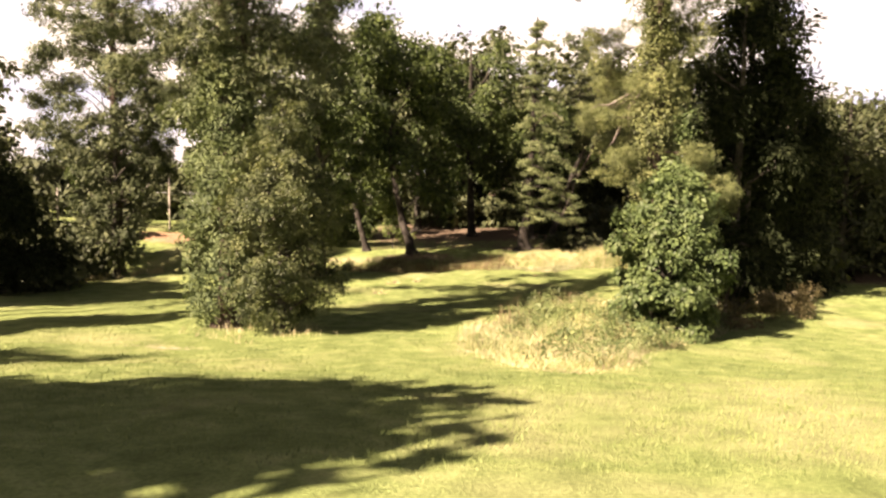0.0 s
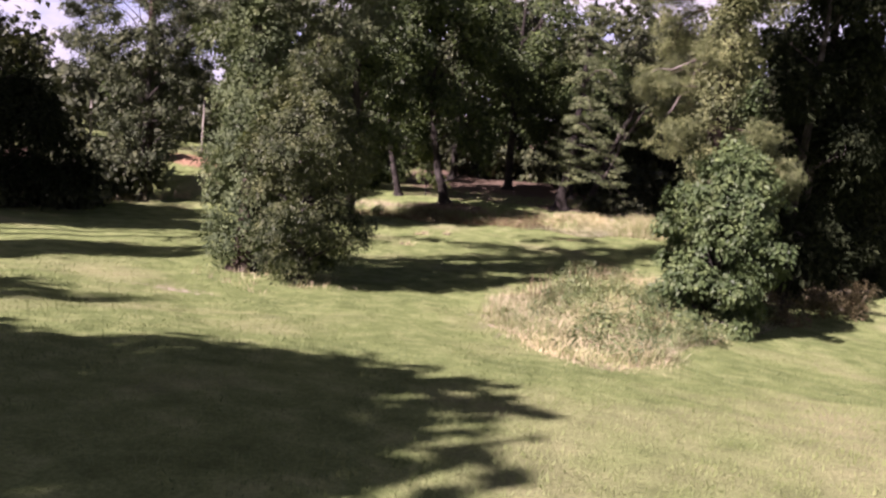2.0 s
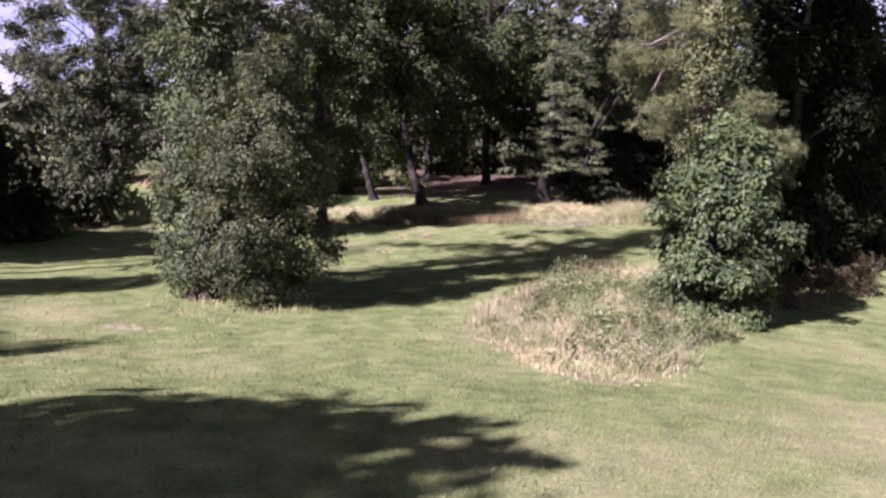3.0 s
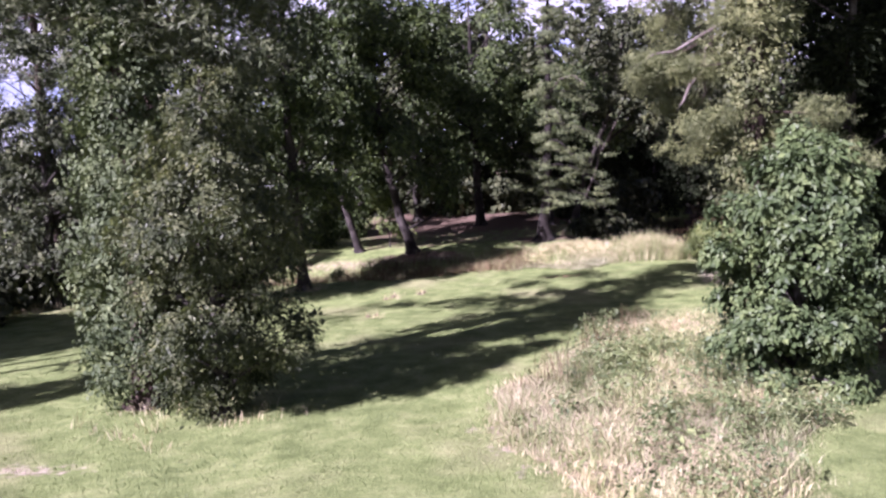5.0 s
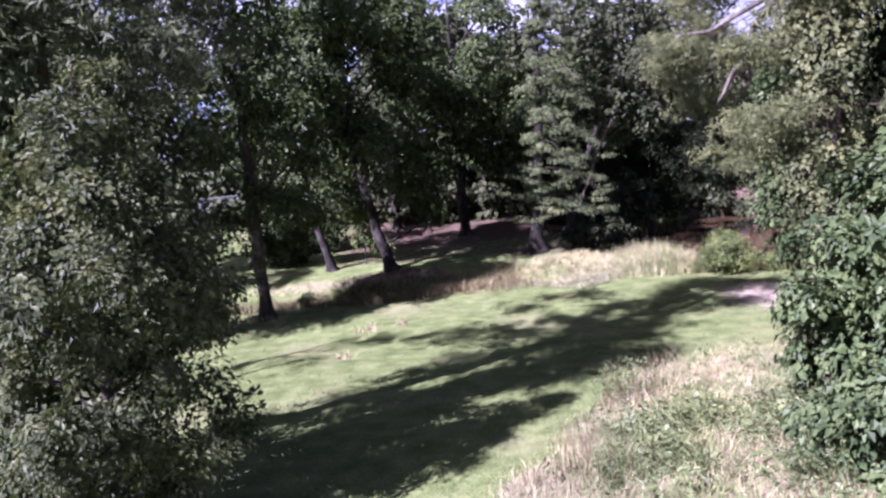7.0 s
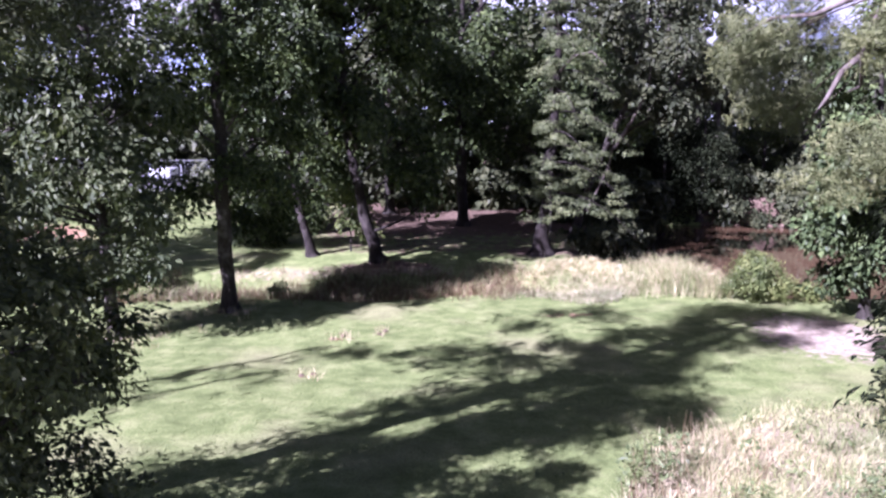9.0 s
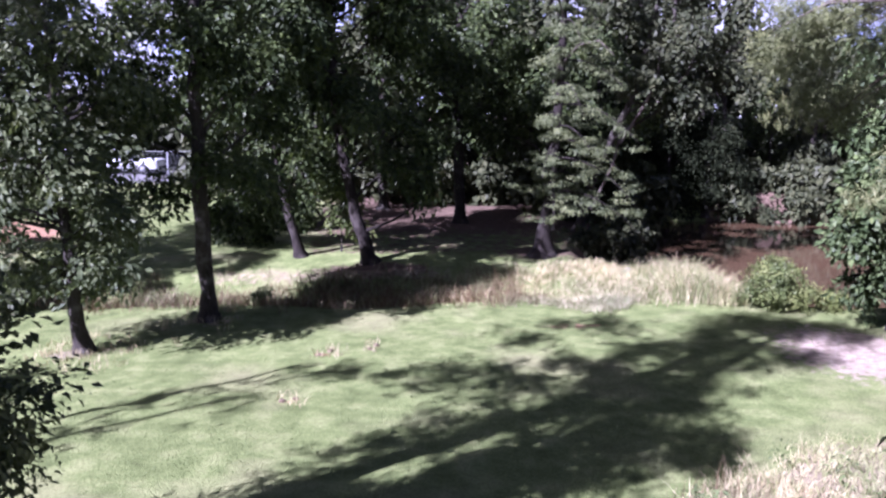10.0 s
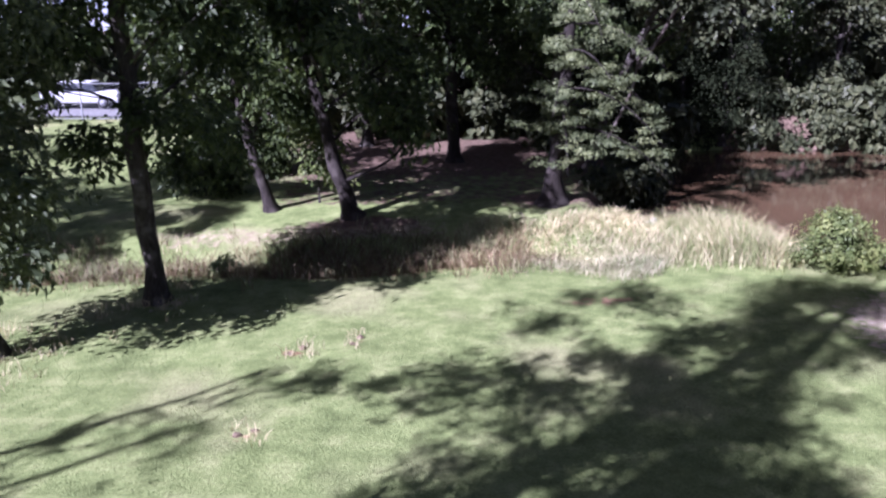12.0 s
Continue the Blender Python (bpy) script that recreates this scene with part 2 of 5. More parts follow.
def leaves(P, N, T, length, width, fold=0.12):
    """Rhombic leaves at P, facing N, pointing along T."""
    B = unit(np.cross(N, T))
    L, W = np.asarray(length).reshape(-1, 1), np.asarray(width).reshape(-1, 1)
    V = np.stack([P, P + T * L * 0.45 + B * W / 2 + N * L * fold, P + T * L - N * L * fold, P + T * L * 0.45 - B * W / 2 + N * L * fold], 1).reshape(-1, 3)
    return V, np.arange(len(V)).reshape(-1, 4)


def clump_leaves(C, R, per, kind, rng, out=None):
    """Leaves in tilted pads, or tufts of needles, round clump centres C with radii R; out is each clump's way from the trunk."""
    n = len(C) * per
    u = unit(rng.normal(size=(n, 3)))
    c, r = np.repeat(C, per, 0), np.repeat(R, per)[:, None]
    if "needles" in kind:
        P = c + u * r * rng.random((n, 1)) ** 0.3 * kind.get("flat", np.ones(3))
        k = kind["needles"]
        way = unit(u * 0.8 + rng.normal(size=(n, 3)) * 0.4 + [0, 0, 0.45])
        P, way = np.repeat(P, k, 0), np.repeat(way, k, 0)
        T = unit(way * 0.75 + rng.normal(size=P.shape) * 0.55)
        N = unit(way + rng.normal(size=P.shape) * 0.5)
    elif "flat" in kind:
        P = c + u * r * rng.random((n, 1)) ** 0.3 * kind["flat"]
        N = unit(u * 1.0 + rng.normal(size=(n, 3)) * 0.27 + [0, 0, 0.35])
        T = rng.normal(size=(n, 3)) * 0.8 + u * 0.5 - [0, 0, kind.get("droop", 0.35)]
    else:
        O = unit(rng.normal(size=(len(C), 3))) * 0.4 if out is None else unit(out + 1e-6)
        pad = unit(O * kind.get("face", 0.7) + [0, 0, kind.get("top", 0.7)] + rng.normal(size=(len(C), 3)) * 0.58)
        e1 = unit(np.cross(pad, rng.normal(size=(len(C), 3))))
        pad, O, e1 = np.repeat(pad, per, 0), np.repeat(O, per, 0), np.repeat(e1, per, 0)
        e2 = np.cross(pad, e1)
        a, q = rng.random((n, 1)) * 2 * np.pi, rng.random((n, 1)) ** 0.6
        ray = np.cos(a) * e1 + np.sin(a) * e2
        P = c + ray * q * r * 1.15 + pad * r * rng.normal(size=(n, 1)) * 0.24 - [0, 0, 0.35] * r * q ** 2
        N = unit(pad + ray * 0.3 + rng.normal(size=(n, 3)) * 0.27)
        T = ray * 0.8 + O * 0.3 + rng.normal(size=(n, 3)) * 0.45 - [0, 0, kind.get("droop", 0.35)]
    N = unit(N)
    T = unit(T - N * (T * N).sum(1, keepdims=True))
    L = kind["size"] * (0.45 + 1.05 * rng.random(len(P)) ** 1.3)
    return leaves(P, N, T, L, L * kind["aspect"])


def along(trunk, z):
    return np.array([np.interp(z, trunk[:, 2], trunk[:, k]) for k in range(4)])


def build_tree(name, label, x, y, trunk, blobs, kind, mat, bark, seed, category="tree", group="", ivy=None, vine=IVY, dead=(), twigs=0.35, thick=0.055, fans=()):
    """A tree: trunk rows (dx, dy, z, r); blobs (dx, dy, z, rx, ry, rz, clumps) are its boughs' leaf masses."""
    rng = np.random.default_rng(seed)
    root = new(name)
    root.location = (x, y, float(land(x, y)) - 0.06)
    trunk = np.array(trunk, float)
    zs = np.linspace(0, trunk[-1, 2], 16)
    path = np.stack([along(trunk, z) for z in zs])
    path[1:, :2] += rng.normal(size=(15, 2)) * path[1:, 3:] * 0.16
    flare = path.copy()
    flare[0, 3] *= 1.8
    low = np.array([[*along(trunk, 0.25)[:2], 0.25, along(trunk, 0.25)[3] * 1.2]])
    quads("trunk", *tube(np.concatenate([flare[:1], low, flare[1:]]), 10 if trunk[0, 3] > 0.08 else 6, 0.22, rng), bark, root, True)
    crown = []
    base_kind = kind
    for bx, by, bz, rx, ry, rz, count, *own in blobs:
        kind = own[0] if own else base_kind
        centre, size = np.array([bx, by, bz]), np.array([rx, ry, rz])
        u = unit(rng.normal(size=(count, 3)))
        C = centre + u * size * (0.35 + 0.65 * rng.random((count, 1)) ** 0.5)
        lobes = min(count, max(3, count // kind.get("lobe", 8)))
        C = C[rng.integers(0, lobes, count)] * 0.78 + C * 0.22 + rng.normal(size=(count, 3)) * kind["clump"] * [0.42, 0.42, 0.3]
        reach = np.hypot(*(centre[:2] - along(trunk, min(bz, trunk[-1, 2]))[:2]))
        foot = bz + 0.12 * reach if "needles" in kind else bz - 0.55 * reach - 0.35 * rz
        start = along(trunk, float(np.clip(foot, 0.25 * min(bz, trunk[-1, 2]), trunk[-1, 2] * 0.97)))
        s = np.linspace(0, 1, 7)[:, None]
        bend = rng.normal(size=3) * 0.12 * (reach + rz * 0.5)
        line = start[:3] * (1 - s) + centre * s + np.sin(s * np.pi) * (bend + [0, 0, 0.12 * reach])
        r0 = max(0.016, min(start[3] * 0.5, 0.010 + 0.025 * (reach + rz), thick))
        wood = [tube(np.c_[line, r0 * (1 - 0.75 * s)], 3 if kind["size"] > 0.3 else 4 if kind["size"] > 0.19 else 6, 0.15, rng)]
        for c in C[: int(count * twigs)]:
            a = line[rng.integers(3, 7)]
            mid = (a + c) / 2 + rng.normal(size=3) * 0.06
            wood.append(tube(np.c_[np.stack([a, mid, c]), [r0 * 0.28, r0 * 0.2, 0.005]], 3))
        if "needles" in kind:
            f = rng.uniform(0.45, 1.0, max(3, count // 5))
            C = np.concatenate([C, np.stack([np.interp(f, s[:, 0], line[:, k]) for k in range(3)], 1) + rng.normal(size=(len(f), 3)) * 0.12])
        R = kind["clump"] * (0.65 + 0.7 * rng.random(len(C)))
        stem = np.stack([along(trunk, min(z, trunk[-1, 2])) for z in C[:, 2]])[:, :3]
        crown.append(clump_leaves(C, R, kind["per"], kind, rng, (C - stem) * [1, 1, 0.6] + (C - centre) * 0.5))
        quads("limb", *join(wood), bark, root, True)
    for z, a, length, droop, count in fans:
        s = np.linspace(0, 1, 7)
        line = along(trunk, z)[:3] + np.c_[length * s * math.cos(a), length * s * math.sin(a), length * (0.22 * s - droop * s ** 2)]
        f = rng.uniform(0.25, 1.0, count)
        C = np.stack([np.interp(f, s, line[:, k]) for k in range(3)], 1)
        C[:, :2] += (rng.normal(size=count) * 0.24 * length * np.sqrt(f))[:, None] * [-math.sin(a), math.cos(a)]
        C[:, 2] -= 0.10 + 0.12 * rng.random(count) * f
        crown.append(clump_leaves(C, kind["clump"] * (0.6 + 0.7 * rng.random(count)), kind["per"], kind, rng))
        quads("limb", *tube(np.c_[line, 0.03 * (1 - 0.8 * s)], 5), bark, root, True)
    for rows in dead:
        quads("dead_limb", *tube(rows, 6, 0.2, rng), DEAD, root, True, "bare grey dead limb")
    if crown:
        quads("crown", *join(crown), mat, root)
    if ivy:
        top, rad, count, size = ivy
        z = top * rng.random(count) ** 0.9
        a = rng.random(count) * 2 * np.pi
        out = rad * (0.35 + 0.8 * rng.random(count) ** 0.7) * np.interp(z / top, [0, 0.12, 0.3, 0.55, 1], [0.45, 0.75, 1.0, 0.9, 0.4])
        axis = np.stack([along(trunk, v) for v in z])
        C = np.c_[axis[:, 0] + out * np.cos(a), axis[:, 1] + out * np.sin(a), z + 0.1]
        quads("ivy", *clump_leaves(C, 0.26 * (0.6 + 0.8 * rng.random(count)), 84, dict(size=size, aspect=0.75, droop=0.7, face=1.0, top=0.35), rng, np.c_[np.cos(a), np.sin(a), np.zeros(count)]), vine, root, False, "climbing ivy round the trunk")
    return tagged(root, label, category, group)


def boughs(heights, radii, n, size, count, seed, bare=0.0, lean=(0.0, 0.0)):
    """Boughs set round the stem out to a given outline, each ending in a pad of leaves with gaps between."""
    rng = np.random.default_rng(seed)
    area = np.cumsum(np.interp(np.linspace(heights[0], heights[-1], 60), heights, radii))
    out = []
    for k in range(n):
        z = float(np.interp((k + rng.random()) / n * area[-1], area, np.linspace(heights[0], heights[-1], 60)))
        a, r = k * 2.399 + rng.uniform(-0.5, 0.5), float(np.interp(z, heights, radii))
        if rng.random() < bare:
            continue
        q, w = r * (0.42 + 0.62 * rng.random() ** 0.8), size * rng.uniform(0.6, 1.35)
        out.append((q * math.cos(a) + lean[0] * z, q * math.sin(a) + lean[1] * z, z, w, w, w * 0.5, max(3, int(count * rng.uniform(0.7, 1.3)))))
    return out


def ball(cx, cy, cz, r, rz, count, n, seed):
    """Boughs spread over an egg-shaped crown, each a leaf mass of its own."""
    rng = np.random.default_rng(seed)
    out = []
    for k in range(n):
        v = unit(rng.normal(size=3))
        q = 0.35 + 0.5 * rng.random()
        w = 0.30 + 0.16 * rng.random()
        out.append((cx + v[0] * r * q, cy + v[1] * r * q, cz + v[2] * rz * q, r * w, r * w, rz * w * 0.55, count))
    return out


BROAD = dict(per=28, size=0.185, aspect=0.66, clump=0.44, lobe=5)
MIDLEAF = dict(per=44, size=0.15, aspect=0.6, clump=0.38, droop=0.6)
MIDNEEDLE = dict(per=9, needles=8, size=0.2, aspect=0.13, clump=0.4, flat=np.array([1.0, 1.0, 0.6]), lobe=5)
TUFT = dict(per=46, size=0.17, aspect=0.34, clump=0.34, droop=0.0, lobe=3, flat=np.array([1.0, 1.0, 0.8]))
EDGELEAF = dict(per=24, size=0.2, aspect=0.6, clump=0.5, lobe=4)
DISTANT = dict(per=8, size=0.66, aspect=0.75, clump=0.80)
FINE = dict(per=76, size=0.069, aspect=0.6, clump=0.21, lobe=3, droop=0.25)
CEDARLEAF = dict(per=34, size=0.19, aspect=0.4, clump=0.46)
SHADELEAF = dict(per=10, size=0.42, aspect=0.75, clump=0.64)
UNDER = dict(per=8, size=0.44, aspect=0.72, clump=0.5)
GUMLEAF = dict(per=56, size=0.094, aspect=0.72, clump=0.19, droop=0.7, lobe=3)
FAR = dict(per=13, size=0.36, aspect=0.72, clump=0.64)
NEEDLE = dict(per=10, needles=9, size=0.17, aspect=0.16, clump=0.36, flat=np.array([1.0, 1.0, 0.6]), lobe=4)
FARNEEDLE = dict(per=8, needles=7, size=0.24, aspect=0.17, clump=0.46, flat=np.array([1.0, 1.0, 0.6]), lobe=5)
SPRAY = dict(per=84, size=0.105, aspect=0.32, clump=0.26, droop=0.9, flat=np.array([1.3, 1.3, 0.30]))
FLUFF = dict(per=18, needles=13, size=0.085, aspect=0.10, clump=0.25, flat=np.array([1.0, 1.0, 0.7]), lobe=5)

# ---- ground ----
def spread(lo, hi, step, reach, grow=1.28):
    a, edge, d = list(np.arange(lo, hi + 1e-6, step)), hi, step
    b, back = [], lo
    while edge < reach:
        d *= grow
        edge, back = edge + d, back - d
        a.append(edge), b.append(back)
    return np.array(b[::-1] + a)


def ground_sheet():
    xs, ys = spread(-22, 22, 0.3, 3000), spread(-14, 46, 0.3, 3000)
    X, Y = np.meshgrid(xs, ys)
    Z = land(X, Y)
    V = np.stack([X, Y, Z], -1).reshape(-1, 3)
    r, c = np.meshgrid(np.arange(len(ys) - 1), np.arange(len(xs) - 1), indexing="ij")
    q = (r * len(xs) + c).ravel()
    F = np.stack([q, q + 1, q + 1 + len(xs), q + len(xs)], 1)
    m, n, l, b = material("ground", 0.95, 0.1)
    tc = n.new("ShaderNodeTexCoord")
    obj = tc.outputs["Object"]
    fine, mid, wide = noise_tex(n, l, 26, 4, obj, 0.7), noise_tex(n, l, 2.2, 4, obj, 0.6), noise_tex(n, l, 0.33, 3, obj)
    grass = ramp(n, (0.3, (0.100, 0.133, 0.048)), (0.52, (0.166, 0.210, 0.081)), (0.72, (0.244, 0.278, 0.125)))
    l.new(mid, grass.inputs[0])
    speck = ramp(n, (0.33, (0.72, 0.72, 0.66)), (0.66, (1.22, 1.19, 1.15)))
    l.new(fine, speck.inputs[0])
    dry = ramp(n, (0.52, (0, 0, 0)), (0.8, (0.8, 0.8, 0.8)))
    l.new(wide, dry.inputs[0])
    col = mixed(n, l, 1.0, mixed(n, l, dry.outputs[0], grass.outputs[0], (0.31, 0.29, 0.175)), speck.outputs[0], "MULTIPLY")
    litter = ramp(n, (0.3, (0.045, 0.034, 0.024)), (0.52, (0.12, 0.085, 0.062)), (0.78, (0.26, 0.19, 0.15)))
    l.new(noise_tex(n, l, 9, 5, obj, 0.75), litter.inputs[0])
    # cover comes from one attribute: leaf litter under the woods, one for bare soil
    for name, colour in (("litter", litter.outputs[0]), ("thatch", None), ("sand", None), ("clay", None)):
        at = n.new("ShaderNodeAttribute")
        at.attribute_name = name
        edge = n.new("ShaderNodeMath")
        edge.operation = "ADD"
        wobble = n.new("ShaderNodeMath")
        wobble.operation, wobble.inputs[1].default_value = "MULTIPLY_ADD", 0.9
        l.new(noise_tex(n, l, 3.5 if name == "litter" else 5.0, 4, obj, 0.65), wobble.inputs[0])
        wobble.inputs[2].default_value = -0.45
        l.new(at.outputs["Fac"], edge.inputs[0]), l.new(wobble.outputs[0], edge.inputs[1])
        cut = ramp(n, (0.42, (0, 0, 0)), (0.6, (1, 1, 1)))
        l.new(edge.outputs[0], cut.inputs[0])
        if colour is None:
            low, high = {"thatch": ((0.19, 0.165, 0.10), (0.35, 0.30, 0.20)), "sand": ((0.22, 0.17, 0.125), (0.47, 0.40, 0.325)), "clay": ((0.20, 0.11, 0.065), (0.36, 0.23, 0.15))}[name]
            tone = ramp(n, (0.3, low), (0.7, high))
            l.new(noise_tex(n, l, 6, 4, obj), tone.inputs[0])
            colour = tone.outputs[0]
        col = mixed(n, l, cut.outputs[0], col, colour)
    l.new(col, b.inputs["Base Color"])
    bumped(n, l, b, fine, 0.8, 0.04)
    ob = quads("ground", V, F, m, None, True)
    x, y = V[:, 0], V[:, 1]

    def disc(cx, cy, rx, ry):
        return np.exp(-(((x - cx) / rx) ** 2 + ((y - cy) / ry) ** 2))

    woods = np.maximum.reduce([(0.50 + 0.25 * smooth(29, 33, y)) * smooth(25.6, 27.4, y) * smooth(-8, -3, x) * (1 - smooth(37, 39, y) * smooth(8, 10, x)), 0.6 * smooth(25.0, 26.8, y) * (1 - smooth(-8, -3, x)) * smooth(-8.5, -5.5, x) * (y < 46), smooth(11, 16, x) * smooth(14, 18, y), smooth(13, 18, -x) * smooth(5, 12, y) * (1 - smooth(24, 28, y)),
                               0.8 * disc(-1.6, 25.2, 2.4, 0.9), 0.8 * disc(3.4, 27, 1.8, 1.2), 0.85 * smooth(-1.6, -0.3, pond(x, y)) * (1 - smooth(36, 38, y)), smooth(60, 64, y)])
    sand = np.maximum.reduce([0.8 * disc(8.45, 17.6, 1.8, 2.5), 0.74 * disc(9.5, 16.6, 1.3, 1.3), 0.74 * disc(11.0, 15.6, 1.6, 1.1), 0.55 * disc(-5.0, 20.4, 0.8, 0.5), 0.6 * disc(-7.3, 17.9, 0.7, 0.5),
                              0.6 * disc(0.35, 5.3, 0.28, 0.45), 0.6 * disc(0.6, 4.5, 0.28, 0.5), 0.6 * disc(0.95, 3.7, 0.28, 0.5), 0.6 * disc(1.35, 3.0, 0.3, 0.4), 0.55 * disc(-5.2, 4.4, 1.4, 0.5), 0.5 * disc(3.0, 25.7, 1.6, 0.4)])
    clay = np.maximum.reduce([0.6 * disc(3.3, 19.8, 1.3, 0.35), 0.5 * disc(-1.4, 25.1, 1.6, 0.5), 0.95 * disc(-14.3, 28.5, 2.6, 1.6), 0.75 * disc(-2.08, 17.8, 0.28, 0.22), 0.75 * disc(-1.13, 18.1, 0.2, 0.3), 0.72 * disc(-2.3, 15.1, 0.25, 0.2)])
    for name, values in (("litter", woods), ("thatch", np.maximum(0.75 * mound(x, y), 0.55 * np.exp(-((y - 24.9) / 0.8) ** 2) * smooth(-9, -6, x) * (1 - smooth(0, 2, x)))), ("sand", sand), ("clay", clay)):
        a = ob.data.attributes.new(name, "FLOAT", "POINT")
        a.data.foreach_set("value", np.asarray(values, np.float32))
    tagged(ob, "mown green lawn falling towards a pond, dry in patches", "ground", kind="structure")


ground_sheet()


def water_sheet():
    m, n, l, b = material("muddy_water", 0.06, 0.5)
    b.inputs["IOR"].default_value = 1.33
    tc = n.new("ShaderNodeTexCoord")
    r = ramp(n, (0.35, (0.072, 0.046, 0.026)), (0.7, (0.095, 0.061, 0.035)))
    l.new(noise_tex(n, l, 0.25, 3, tc.outputs["Object"]), r.inputs[0])
    l.new(r.outputs[0], b.inputs["Base Color"])
    bumped(n, l, b, noise_tex(n, l, 3.0, 3, tc.outputs["Object"]), 0.12, 0.02)
    xs, ys = np.linspace(3, 46, 30), np.linspace(20.5, 42.5, 16)
    X, Y = np.meshgrid(xs, ys)
    V = np.stack([X, Y, np.full_like(X, WATER_Z)], -1).reshape(-1, 3)
    r_, c_ = np.meshgrid(np.arange(len(ys) - 1), np.arange(len(xs) - 1), indexing="ij")
    q = (r_ * len(xs) + c_).ravel()
    tagged(quads("water", V, np.stack([q, q + 1, q + 1 + len(xs), q + len(xs)], 1), m), "still muddy brown pond water", "water", kind="structure")


water_sheet()


# ---- grasses ----
def blades(X, Y, height, width, lean, rng):
    """Bent blades of two segments at X, Y."""
    k = len(X)
    base = np.c_[X, Y, land(X, Y) - 0.01]
    a = rng.random(k) * 2 * np.pi
    side = np.c_[np.cos(a), np.sin(a), np.zeros(k)]
    tilt = unit(rng.normal(size=(k, 3)) * [1, 1, 0]) * (np.asarray(lean) * rng.random(k))[:, None]
    H, W = np.asarray(height)[:, None], np.asarray(width)[:, None]
    mid = base + ([0, 0, 0.55] + tilt * 0.35) * H
    tip = base + ([0, 0, 0.95] + tilt) * H
    V = np.stack([base - side * W / 2, base + side * W / 2, mid - side * W * 0.4, mid + side * W * 0.4, tip - side * W * 0.08, tip + side * W * 0.08], 1).reshape(-1, 3)
    o = np.arange(k)[:, None] * 6
    F = np.stack([o + [0, 1, 3, 2], o + [2, 3, 5, 4]], 1).reshape(-1, 4)
    return V, F


def tufted(rng, count, lo, hi, mask, spread_r=0.12, per=9):
    """Places in tufts, kept where mask(x, y) passes."""
    cx, cy = rng.uniform(lo[0], hi[0], count), rng.uniform(lo[1], hi[1], count)
    keep = mask(cx, cy) > rng.random(count)
    cx, cy = cx[keep], cy[keep]
    x, y = np.repeat(cx, per), np.repeat(cy, per)
    return x + rng.normal(size=len(x)) * spread_r, y + rng.normal(size=len(x)) * spread_r, np.repeat(rng.random(len(cx)), per)


def short_blades(X, Y, height, width, lean, rng):
    """Small pointed blades, one face each."""
    k = len(X)
    base = np.c_[X, Y, land(X, Y) - 0.008]
    a = rng.random(k) * 2 * np.pi
    T = unit(np.c_[rng.normal(size=(k, 2)) * np.asarray(lean)[:, None] * 0.6, np.ones(k)])
    N = unit(np.cross(T, np.c_[np.cos(a), np.sin(a), np.zeros(k)]))
    return leaves(base, N, T, height, width, 0.05)


def lawn():
    rng = np.random.default_rng(5)

    def open_lawn(x, y):
        return (1 - 0.9 * mound(x, y)) * (pond(x, y) < -0.8)

    x, y, k = tufted(rng, 17000, (-9, -5), (10, 22), open_lawn, 0.13, 10)
    keep = rng.random(len(x)) < np.interp(y, [-4, 4, 12, 22], [1.0, 0.85, 0.5, 0.3])
    x, y, k = x[keep], y[keep], k[keep]
    h = (0.035 + 0.05 * rng.random(len(x))) * (0.6 + 0.6 * k)
    tagged(quads("lawn_grass", *short_blades(x, y, h, 0.005 + 0.005 * rng.random(len(x)), np.full(len(x), 0.7), rng), LAWN_BLADE), "short mown green lawn grass", "grass", kind="stuff")


lawn()


